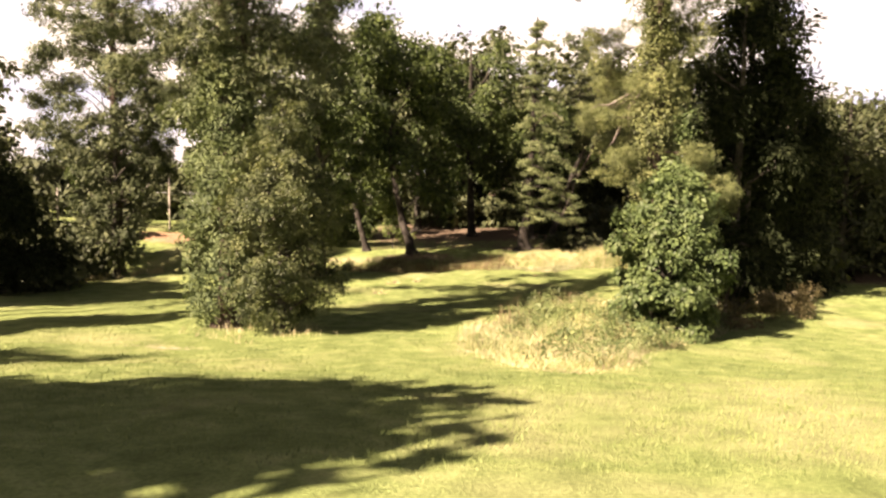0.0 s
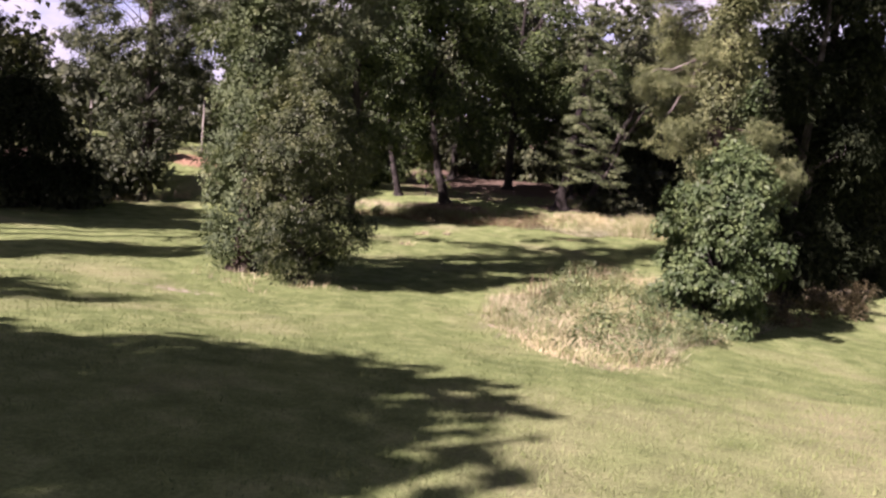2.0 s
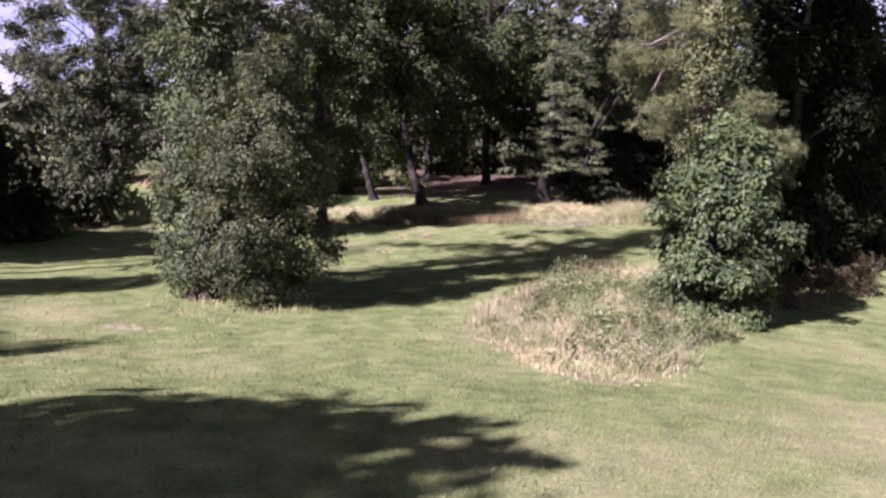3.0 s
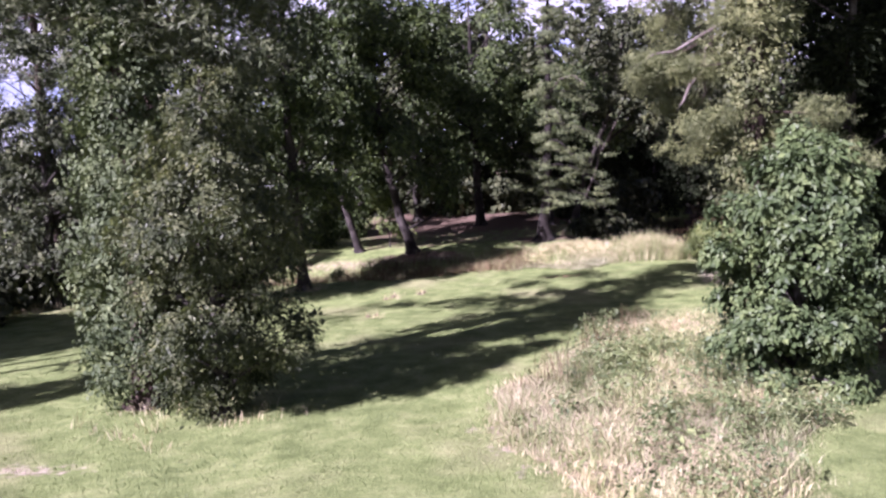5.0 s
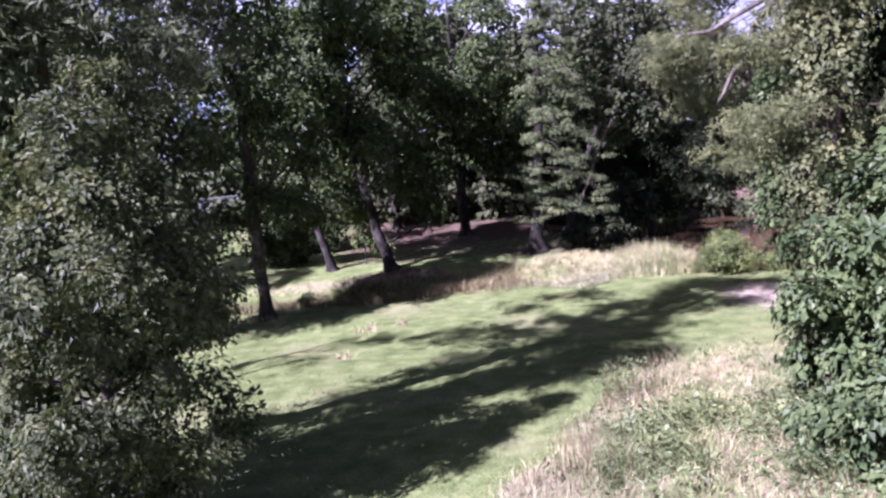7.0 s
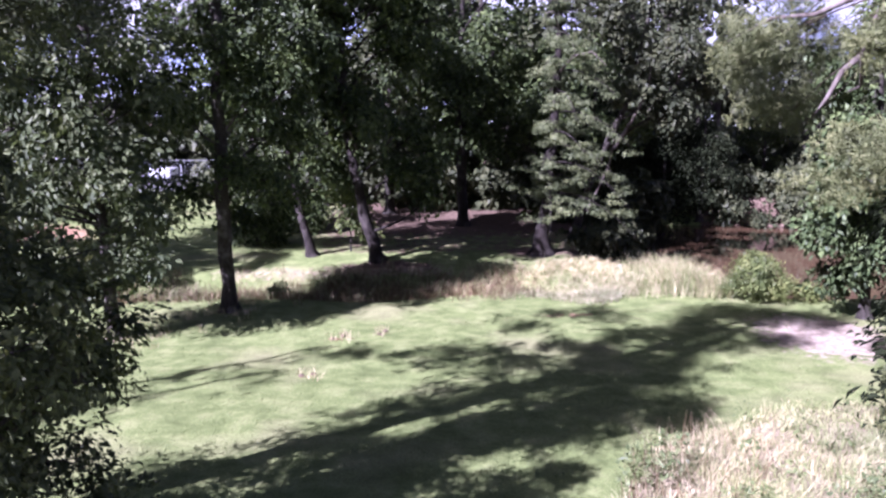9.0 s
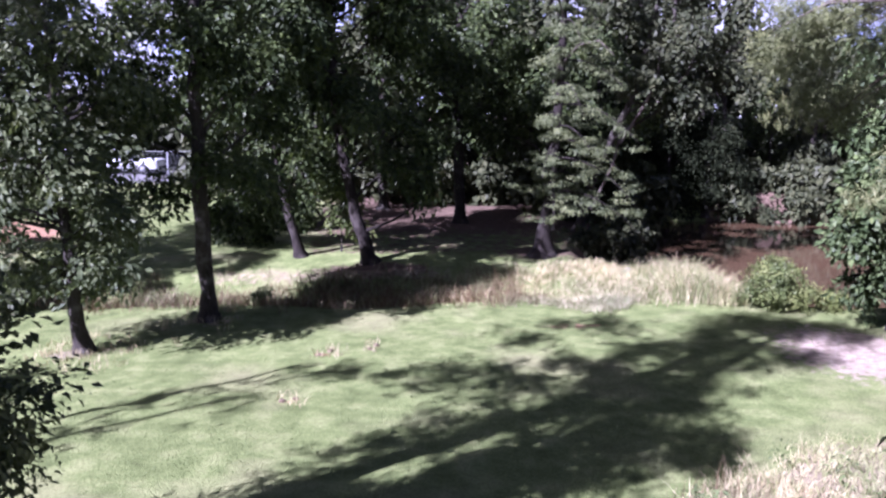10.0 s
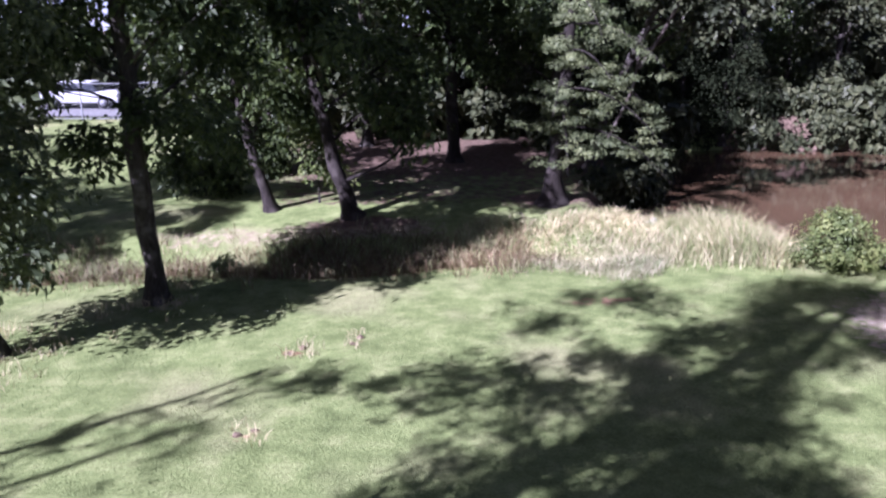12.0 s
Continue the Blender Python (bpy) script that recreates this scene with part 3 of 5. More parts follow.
def rough_grass():
    rng = np.random.default_rng(6)

    def edge(x, y):
        m = mound(x, y)
        return m * np.interp(y, [2, 6, 14], [0.9, 0.8, 0.9])

    x, y, k = tufted(rng, 9000, (0, 0.9), (8.6, 14), edge, 0.15, 15)
    h = (0.12 + 0.23 * rng.random(len(x))) * (0.4 + 0.8 * k ** 3) * (0.35 + 0.65 * mound(x, y)) * (0.65 + 0.7 * smooth(-0.5, 0.9, np.sin(x * 2.7 + 1.1 * np.sin(y * 1.6)) * np.sin(y * 2.3 + 0.5 * x)))
    straw = rng.random(len(x)) < np.clip(0.3 + 0.4 * (mound(x, y) < 0.8) + 0.28 * np.sin(x * 1.7 + 0.5) * np.sin(y * 1.1) + 0.12 * (x < 1.6) + 0.15 * (y < 4.2) + 0.3 * smooth(9, 10.5, y) * (x < 5), 0.08, 0.9)
    for name, sel, mat, label in (("straw_grass", straw, STRAW, "tall dry straw-coloured grass on the rough"), ("tall_grass", ~straw, GREEN_TALL, "tall rank green grass on the rough")):
        tagged(quads(name, *blades(x[sel], y[sel], h[sel], 0.005 + 0.007 * rng.random(sel.sum()), np.full(sel.sum(), 1.3), rng), mat), label, "grass", kind="stuff")
    # taller seed-headed stems in loose stands along the far edge and by the broadleaf tree
    x, y, k = tufted(rng, 700, (1.0, 3.0), (8.0, 13.4), lambda a, b: mound(a, b) * np.maximum.reduce([np.exp(-(((a - 2.6) / 0.8) ** 2 + ((b - 10.6) / 0.9) ** 2)), 0.8 * np.exp(-(((a - 3.4) / 0.5) ** 2 + ((b - 5.0) / 0.6) ** 2)), 0.7 * np.exp(-(((a - 1.5) / 0.5) ** 2 + ((b - 7.6) / 1.0) ** 2)), 0.9 * np.exp(-(((a - 3.6) / 0.7) ** 2 + ((b - 11.6) / 0.5) ** 2))]), 0.1, 10)
    h = (0.4 + 0.35 * rng.random(len(x))) * (0.6 + 0.5 * k)
    tagged(quads("seeding_grass", *blades(x, y, h, 0.006 + 0.008 * rng.random(len(x)), np.full(len(x), 0.55), rng), RUSH), "tall brownish seeding grass on the rough", "grass", kind="stuff")
    # broad-leaved weeds among the grass
    cx, cy = rng.uniform(0.8, 7.8, 480), rng.uniform(2.2, 13, 480)
    keep = (mound(cx, cy) > 0.7) & (rng.random(480) < (0.6 + 0.5 * np.sin(cx * 1.9 + 0.4) * np.cos(cy * 1.4)) * (1 - 0.7 * smooth(8.5, 10, cy)))
    cx, cy = cx[keep], cy[keep]
    C = np.c_[cx, cy, land(cx, cy) + 0.15 + 0.25 * rng.random(len(cx))]
    # denser leafy stands of weeds, knee high
    hx, hy = rng.uniform(2.4, 6.4, 26), rng.uniform(4.0, 10.2, 26)
    ok = mound(hx, hy) > 0.9
    hx, hy = np.repeat(hx[ok], 9), np.repeat(hy[ok], 9)
    hx, hy = hx + rng.normal(size=len(hx)) * 0.2, hy + rng.normal(size=len(hy)) * 0.2
    C = np.concatenate([C, np.c_[hx, hy, land(hx, hy) + 0.12 + 0.38 * rng.random(len(hx))]])
    tagged(quads("weeds", *clump_leaves(C, 0.14 + 0.12 * rng.random(len(C)), 40, dict(size=0.07, aspect=0.5), rng), WEED), "leafy green weeds among tall grass", "weeds", kind="stuff")


rough_grass()


def bank_grass():
    rng = np.random.default_rng(7)

    def pale(x, y):
        return smooth(1.2, 3.0, x) * smooth(21.2, 22.0, y + 0.35 * np.sin(x * 1.9)) * (1 - smooth(0, 0.5, pond(x, y))) * (1 - smooth(7.5, 8.3, x)) * (1 - smooth(25.3, 26.2, y + 0.25 * (5 - x)))

    x, y, k = tufted(rng, 4300, (1, 21), (9.6, 27), pale, 0.14, 16)
    big = np.exp(-(((x - 6.95) / 0.9) ** 2))
    lump = 0.5 + 0.5 * np.sin(x * 2.1 + 1.2 * np.sin(y * 1.9)) * np.sin(y * 2.7 + x)
    h = (0.22 + 0.32 * rng.random(len(x))) * (0.2 + 0.4 * k + 0.25 * lump + 1.15 * big) * np.interp(x, [2, 4.2, 5.8], [0.45, 0.65, 1.0])
    straw = rng.random(len(x)) < np.where(x > 5.6, 0.35, 0.6)
    for sel, mat, label in ((straw, STRAW, "tall pale dry reeds by the pond"), (~straw, GREEN_TALL, "tall green reeds by the pond")):
        tagged(quads("reeds", *blades(x[sel], y[sel], h[sel], 0.009 + 0.009 * rng.random(sel.sum()), np.full(sel.sum(), 1.0), rng), mat), label, "reeds", kind="stuff")

    def brown(x, y):
        return np.exp(-(((y - 23.2) / 0.95) ** 2)) * (1 - smooth(1.8, 3.2, x)) * smooth(-12, -10, x) * np.clip(0.45 + 0.6 * smooth(-4.2, -2.6, x), 0, 1)

    x, y, k = tufted(rng, 7000, (-12, 21.2), (3.4, 25.4), brown, 0.14, 12)
    lump = 0.5 + 0.5 * np.sin(x * 1.7 + 0.8) * np.sin(y * 2.2 + 0.6 * x)
    h = (0.16 + 0.34 * rng.random(len(x))) * (0.25 + 0.55 * k + 0.55 * lump)
    mix = rng.random(len(x))
    for sel, mat, label in ((mix < 0.74, RUSH, "brown rushes standing in the ditch"), (mix > 0.93, STRAW, "dry grass along the ditch"), ((mix >= 0.74) & (mix <= 0.93), GREEN_TALL, "green grass along the ditch")):
        tagged(quads("rushes", *blades(x[sel], y[sel], h[sel], 0.009 + 0.009 * rng.random(sel.sum()), np.full(sel.sum(), 1.1), rng), mat), label, "rushes", kind="stuff")
    # uncut fringe round the foot of the ivy-clad pine, the trunks and the shaded left edge

    def fringe(x, y):
        d = [0.3 * np.exp(-((np.hypot(x + 4.0, (y - 6.3)) - 1.0) / 0.45) ** 2), np.exp(-(np.hypot(x + 5.2, y - 20.6) / 0.6) ** 2), np.exp(-(np.hypot(x + 7.0, y - 18.1) / 0.9) ** 2),
             np.exp(-((y - 19.7 - 1.5 * (x + 14.4)) / 0.8) ** 2) * smooth(12.3, 12.8, -x) * (1 - smooth(15, 15.6, -x))]
        d += [np.exp(-(np.hypot(x - cx, y - cy) / 0.22) ** 2) for cx, cy in ((-2.05, 17.85), (-1.1, 18.15), (-2.25, 15.15))]
        return np.maximum.reduce(d)

    x, y, k = tufted(rng, 5600, (-16, 4), (-0.6, 23), fringe, 0.08, 10)
    h = (0.09 + 0.16 * rng.random(len(x))) * (0.5 + 0.7 * k) * np.where(x < -11, 2.0, 1.0)
    tagged(quads("fringe_grass", *blades(x, y, h, 0.008 + 0.008 * rng.random(len(x)), np.full(len(x), 0.8), rng), STRAW), "uncut dry grass round the tree feet", "grass", kind="stuff")


bank_grass()

# ---- pines and the evergreen beside them ----
def pine_crown(z0, z1, r, n, count, seed, dx=0.0, dy=0.0):
    """Boughs in loose whorls, each with a flat mass of needles near its end."""
    rng = np.random.default_rng(seed)
    out = []
    for k in range(n):
        f = (k + rng.uniform(0, 0.8)) / n
        a = k * 2.4 + rng.uniform(-0.5, 0.5)
        q = r * (1 - 0.72 * f ** 2) * rng.uniform(0.45, 0.85)
        w = r * (0.26 + 0.16 * rng.random()) * (1 - 0.35 * f)
        out.append((dx * f + q * math.cos(a), dy * f + q * math.sin(a), z0 + (z1 - z0) * f, w, w, 0.42 * w, count))
    return out


build_tree("pine_tree", "tall pine with its trunk wrapped in ivy", -4.95, 7.3, [(0, 0, 0, 0.24), (0.05, 0.05, 3, 0.2), (0.0, 0.1, 7, 0.17), (-0.3, 0.4, 11, 0.12), (-0.6, 0.8, 14, 0.04)],
           pine_crown(6.6, 12.2, 1.75, 13, 8, 11, -1.0, 1.3) + [(-2.6, -0.4, 7.0, 1.3, 0.9, 0.5, 24), (-1.6, 0.4, 8.2, 1.2, 0.9, 0.5, 24), (1.5, 0.9, 6.6, 1.0, 0.8, 0.4, 17), (2.2, 1.9, 6.9, 0.7, 0.7, 0.4, 17), (1.3, 1.9, 5.3, 0.9, 0.7, 0.4, 17), (0.4, 0.2, 7.6, 0.9, 0.8, 0.6, 15), (0.2, 1.0, 8.4, 1.1, 1.0, 0.6, 25), (-0.9, -0.2, 6.2, 0.8, 0.7, 0.4, 17), (0.9, -0.3, 5.9, 0.8, 0.7, 0.35, 18), (-1.9, -0.5, 5.9, 0.8, 0.6, 0.3, 14), (0.2, -0.5, 6.8, 1.0, 0.7, 0.4, 21), (0.65, -1.15, 8.3, 0.8, 0.7, 0.4, 20), (0.1, -1.5, 8.5, 0.8, 0.7, 0.4, 18), (1.9, 0.2, 5.6, 0.7, 0.6, 0.3, 12)],
           NEEDLE, PINE, PINE_BARK, 11, thick=0.022, group="pines by the lawn", ivy=(6.4, 0.9, 420, 0.072), twigs=0.6)
# boughs reaching out over the lawn
PINE_BOUGHS = [(0.5, 2.6, 5.8, 1.2, 0.9, 0.55, 12), (1.4, 2.9, 6.5, 1.1, 0.9, 0.5, 10), (-0.9, 2.6, 6.2, 1.1, 0.9, 0.5, 8), (1.3, 1.5, 6.9, 1.1, 1.0, 0.6, 12), (2.1, 2.2, 8.0, 1.1, 1.0, 0.6, 10), (-2.1, 1.6, 7.4, 1.2, 1.0, 0.6, 12), (-2.2, 2.4, 6.0, 1.0, 0.8, 0.35, 12), (-1.4, 2.9, 8.0, 1.1, 1.0, 0.6, 13), (-1.3, 3.2, 10.0, 1.2, 1.1, 0.7, 13), (0.3, 3.0, 9.2, 1.0, 1.0, 0.6, 10), (0.1, 0.2, 7.6, 1.1, 1.0, 0.7, 12)]
build_tree("pine_tree", "tall narrow-crowned pine behind the ivy-clad one", -5.0, 8.8, [(0, 0, 0, 0.22), (0, 0, 4, 0.18), (0.1, 0, 9, 0.14), (0.1, 0.1, 14.5, 0.04)],
           pine_crown(6.2, 13.6, 2.3, 16, 6, 15) + [(-0.5, -0.4, 2.6, 0.8, 0.8, 0.8, 30, MIDNEEDLE), (-0.1, 0.2, 4.0, 0.7, 0.7, 0.7, 14, MIDNEEDLE), (-0.2, 0.4, 5.4, 0.8, 0.8, 0.6, 14, MIDNEEDLE), (0.6, 0.9, 11.0, 1.3, 1.2, 0.8, 26, MIDNEEDLE), (0.6, 0.3, 12.4, 1.3, 1.2, 0.6, 28, MIDNEEDLE), (1.1, -0.6, 13.0, 1.2, 1.1, 0.5, 24, MIDNEEDLE), (-0.5, 0.6, 13.2, 1.1, 1.0, 0.6, 22, MIDNEEDLE), (0.3, -1.3, 12.0, 1.2, 1.0, 0.5, 22, MIDNEEDLE)] + PINE_BOUGHS,
           NEEDLE, PINE, PINE_BARK, 15, thick=0.022, group="pines by the lawn", twigs=0.6)
build_tree("evergreen_tree", "dense olive-green evergreen tree leafy to the lawn", -3.5, 6.5, [(0, 0, 0, 0.11), (0.05, 0, 1.5, 0.09), (0.1, 0, 5.2, 0.02)],
           [b for b in boughs([0.3, 0.7, 1.3, 2.2, 3.0, 3.8, 4.6, 5.3], [0.3, 0.55, 0.9, 1.15, 1.1, 0.85, 0.6, 0.25], 104, 0.38, 9, 12, 0.26) if not (b[2] < 1.2 and b[0] > -0.1 and b[1] < 0.2)]
           + [(0.05, 0, 1.2, 0.6, 0.6, 0.5, 16), (0.1, 0, 2.4, 0.7, 0.7, 0.6, 18), (0.1, 0, 3.5, 0.5, 0.5, 0.6, 12), (-0.8, -0.2, 2.5, 0.5, 0.45, 0.4, 10), (1.05, 0.0, 1.0, 0.35, 0.3, 0.12, 8), (0.8, 0.9, 2.4, 0.55, 0.5, 0.35, 16), (0.6, 0.8, 1.5, 0.6, 0.5, 0.4, 16), (0.5, 0.7, 0.7, 0.5, 0.45, 0.35, 12), (0.8, 0.8, 3.1, 0.45, 0.4, 0.3, 10), (0.0, 0.2, 0.6, 0.6, 0.5, 0.4, 16), (0.45, 0.1, 1.1, 0.5, 0.4, 0.4, 22), (1.25, 0.5, 1.2, 0.4, 0.35, 0.25, 12), (1.0, 1.0, 2.3, 0.36, 0.35, 0.3, 12)],
           FINE, HOLLY, BARK, 12, twigs=0.2)

# ---- the sweet gum and the pine on the rough ----
build_tree("gum_tree", "bushy young green broadleaf tree on the rough", 5.15, 6.8, [(0, 0, 0, 0.09), (0.05, 0, 1.5, 0.07), (0.1, 0.1, 3.7, 0.02)],
           boughs([0.2, 0.7, 1.4, 2.2, 2.9, 3.4, 3.8], [0.65, 0.9, 1.1, 1.12, 0.95, 0.65, 0.3], 110, 0.32, 8, 33, 0.26)
           + [(0.05, 0, 1.0, 0.7, 0.7, 0.5, 14), (0.1, 0, 2.2, 0.8, 0.8, 0.7, 18), (0.1, 0, 2.9, 0.45, 0.45, 0.4, 8), (0.4, -1.0, 0.3, 0.45, 0.35, 0.2, 9)],
           GUMLEAF, BUSH, BARK, 13, twigs=0.2)
build_tree("pine_tree", "tall pine with ivy and a long dead bough", 5.25, 8.6, [(0, 0, 0, 0.21), (-0.05, 0, 3, 0.18), (-0.12, 0, 7, 0.15), (-0.1, 0.1, 11, 0.1), (0, 0.2, 14.5, 0.04)],
           pine_crown(7.8, 14.0, 2.8, 13, 16, 14) + [(0.05, 4.4, 4.55, 0.9, 0.9, 0.4, 40, FLUFF), (0.05, 3.4, 5.4, 1.0, 0.9, 0.45, 40, FLUFF), (-0.65, 3.6, 6.4, 1.0, 0.9, 0.5, 40, FLUFF), (-0.7, 2.3, 7.1, 1.0, 0.8, 0.5, 40, FLUFF), (-0.8, 2.9, 5.5, 0.8, 0.6, 0.35, 30, FLUFF), (-0.5, 1.3, 3.9, 0.7, 0.7, 0.6, 30, FLUFF),
            (1.2, -0.5, 3.5, 0.55, 0.5, 0.45, 30, FLUFF), (0.8, -0.6, 4.2, 0.5, 0.45, 0.3, 20, FLUFF), (-0.85, -0.2, 4.3, 0.5, 0.5, 0.2, 18, FLUFF), (-0.95, -0.1, 5.1, 0.55, 0.5, 0.2, 18, FLUFF), (-0.6, -0.4, 5.8, 0.5, 0.5, 0.2, 16, FLUFF), (0.3, 0.9, 4.0, 0.7, 0.7, 0.8, 40, MIDNEEDLE), (0.3, 0.9, 5.8, 0.7, 0.7, 0.8, 40, MIDNEEDLE), (0.4, 0.8, 7.3, 1.0, 0.9, 0.7, 44, MIDNEEDLE), (0.9, 0.5, 8.7, 2.1, 1.9, 1.0, 96, MIDNEEDLE), (0.8, 0.6, 10.7, 2.2, 2.0, 1.3, 90, MIDNEEDLE), (1.7, 0.7, 3.2, 0.7, 0.7, 0.6, 34, FLUFF),  (-0.75, 3.8, 5.2, 0.8, 0.7, 0.4, 34, FLUFF)],
           NEEDLE, SUNLIT_PINE, PINE_BARK, 14, thick=0.024, ivy=(8.6, 0.45, 300, 0.07), vine=VINE, twigs=0.15, group="pines by the lawn",
           dead=[[(-0.1, 0.05, 6.55, 0.07), (-0.05, 0.5, 6.6, 0.062), (-0.16, 1.05, 6.35, 0.055), (-0.1, 1.4, 5.9, 0.05), (-0.34, 1.62, 5.55, 0.046), (-0.36, 1.78, 5.15, 0.04), (-0.6, 1.76, 4.95, 0.034), (-0.7, 1.85, 4.65, 0.026), (-0.88, 1.8, 4.42, 0.01)],
                 [(-0.1, 0.1, 6.0, 0.05), (-0.3, 1.2, 5.9, 0.042), (-0.8, 2.1, 5.6, 0.03), (-1.0, 2.8, 5.65, 0.022), (-1.4, 3.2, 5.4, 0.01)],
                 [(-0.4, 1.75, 5.2, 0.03), (-0.2, 2.1, 4.8, 0.02), (-0.15, 2.5, 4.75, 0.008)]])

build_tree("shrub", "brownish scrub at the foot of the pine", 7.4, 8.9, [(0, 0, 0, 0.03), (0, 0, 0.8, 0.015)], [(0, 0, 0.45, 0.9, 0.8, 0.4, 30), (1.1, 0.9, 0.5, 0.8, 0.8, 0.45, 26), (2.3, 2.0, 0.5, 0.9, 0.8, 0.5, 26)], FINE, SCRUB, BARK, 55, category="shrub")

# ---- trees on the lawn by the ditch ----
build_tree("oak_tree", "tall straight grey-barked oak at the ditch edge", -5.19, 20.65, [(0, 0, 0, 0.19), (-0.1, 0, 3, 0.165), (-0.15, 0, 7, 0.14), (0, 0, 11.5, 0.06)],
           [(-1.7, -0.3, 4.2, 1.0, 0.9, 0.6, 22), (1.2, 0.3, 3.4, 0.9, 0.8, 0.6, 24), (1.7, -0.2, 5.6, 1.2, 1.1, 1.0, 44), (-1.3, 0.6, 7.4, 1.0, 1.0, 0.7, 30), (0.5, 0.9, 7.4, 1.7, 1.5, 1.0, 60), (-0.6, -0.6, 8.9, 1.9, 1.7, 1.2, 74), (1.6, 0.4, 9.4, 1.4, 1.4, 1.0, 50), (0.3, 0, 11.0, 1.7, 1.6, 1.1, 60),
            (-0.9, 0.6, 3.0, 0.7, 0.6, 0.5, 16), (1.0, 1.2, 4.6, 1.0, 1.0, 0.7, 26), (0.4, -0.4, 3.9, 0.6, 0.45, 0.5, 14), (-0.6, -0.5, 4.9, 0.8, 0.6, 0.7, 26), (0.2, -0.6, 6.2, 1.1, 0.8, 0.8, 36), (-1.6, 0.2, 5.6, 1.0, 1.0, 0.8, 34)],
           MIDLEAF, OAK, BARK, 21, group="trees along the ditch", dead=[[(0, 0, 4.6, 0.05), (0.5, 0.2, 5.3, 0.04), (0.9, 0.3, 6.1, 0.02)]])
build_tree("oak_tree", "slender oak with low drooping leafy boughs", -7.0, 18.14, [(0, 0, 0, 0.16), (-0.15, 0, 1.5, 0.13), (-0.3, 0, 4, 0.1), (-0.3, 0, 9, 0.03)],
           boughs([1.1, 1.8, 2.8, 4.2, 5.2, 6.6, 8.0, 9.2], [0.6, 1.1, 1.4, 1.5, 2.1, 2.4, 1.8, 0.7], 74, 0.6, 9, 22, 0.1, (-0.11, 0.0)), MIDLEAF, GUM, BARK, 22, group="trees along the ditch")
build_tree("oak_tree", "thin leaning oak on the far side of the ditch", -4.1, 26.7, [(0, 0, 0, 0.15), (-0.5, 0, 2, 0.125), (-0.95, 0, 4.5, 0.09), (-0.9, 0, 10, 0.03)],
           ball(-0.5, 0, 7.4, 3.0, 3.6, 40, 15, 3) + [(0.7, -0.3, 2.6, 0.7, 0.6, 0.5, 20), (-1.2, 0, 3.2, 0.9, 0.8, 0.6, 22), (0.4, -0.4, 4.2, 1.2, 1.1, 0.8, 34), (-1.6, 0.3, 4.6, 1.2, 1.1, 0.8, 30)], BROAD, OAK, SHADED_BARK, 23, group="trees along the ditch")
build_tree("oak_tree", "leaning oak with shade put into its bark, on the far side of the ditch", -1.84, 25.9, [(0, 0, 0, 0.21), (-0.45, 0, 1.6, 0.175), (-1.0, 0, 4, 0.14), (-1.2, 0, 7, 0.1), (-1.0, 0, 10.4, 0.03)],
           ball(-0.6, 0, 7.8, 3.5, 3.8, 42, 17, 4) + [(0.9, -0.2, 3.1, 1.0, 0.9, 0.7, 30), (-1.6, 0.2, 3.6, 1.0, 0.9, 0.7, 28), (1.6, -0.4, 2.4, 0.7, 0.6, 0.5, 18), (1.4, 0.2, 4.4, 1.2, 1.1, 0.8, 36), (-0.4, -0.8, 4.6, 1.2, 1.0, 0.8, 34)], BROAD, OAK, SHADED_BARK, 24,
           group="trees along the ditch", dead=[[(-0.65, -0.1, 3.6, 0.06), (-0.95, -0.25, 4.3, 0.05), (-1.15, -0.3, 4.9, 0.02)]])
build_tree("oak_tree", "upright woodland oak with deep shade put into its bark", 1.07, 32.6, [(0, 0, 0, 0.22), (-0.2, 0, 4, 0.19), (-0.2, 0, 8, 0.12), (-0.2, 0, 10.6, 0.03)],
           ball(-0.2, 0, 8.0, 3.7, 4.2, 36, 16, 5) + [(1.2, -0.6, 3.8, 1.3, 1.2, 0.8, 30), (-1.6, -0.6, 4.2, 1.3, 1.2, 0.9, 30)], BROAD, OAK, SHADED_BARK, 25, group="woodland trees")


build_tree("oak_tree", "olive-leaved oak leaning out over the pond", 5.2, 30.4, [(0, 0, 0, 0.16), (0.6, -0.3, 2.5, 0.13), (1.6, -0.8, 5, 0.1), (2.4, -1.2, 9.5, 0.03)], [(3.4, -1.8, 4.8, 1.3, 1.1, 0.7, 40), (1.8, -1.2, 5.6, 1.3, 1.2, 0.8, 40), (4.2, -1.0, 5.9, 1.3, 1.2, 0.8, 40), (2.6, -1.6, 6.9, 1.5, 1.3, 0.9, 44), (1.2, -0.4, 8.0, 1.3, 1.2, 0.9, 40), (3.2, -0.6, 8.6, 1.5, 1.4, 1.0, 44), (5.4, -0.2, 6.9, 1.2, 1.1, 0.8, 34)], BROAD, WOODS, BARK, 33, group="woodland trees",
           dead=[[(0.3, -0.9, 1.0, 0.05), (0.9, -1.3, 2.6, 0.045), (1.2, -1.4, 4.6, 0.03)], [(1.1, -1.2, 3.3, 0.06), (1.6, -1.8, 4.4, 0.05), (2.0, -2.0, 5.4, 0.04), (2.1, -1.9, 6.6, 0.02)], [(2.2, -1.1, 4.6, 0.05), (3.0, -1.9, 5.6, 0.04), (3.3, -2.2, 6.8, 0.015)]])


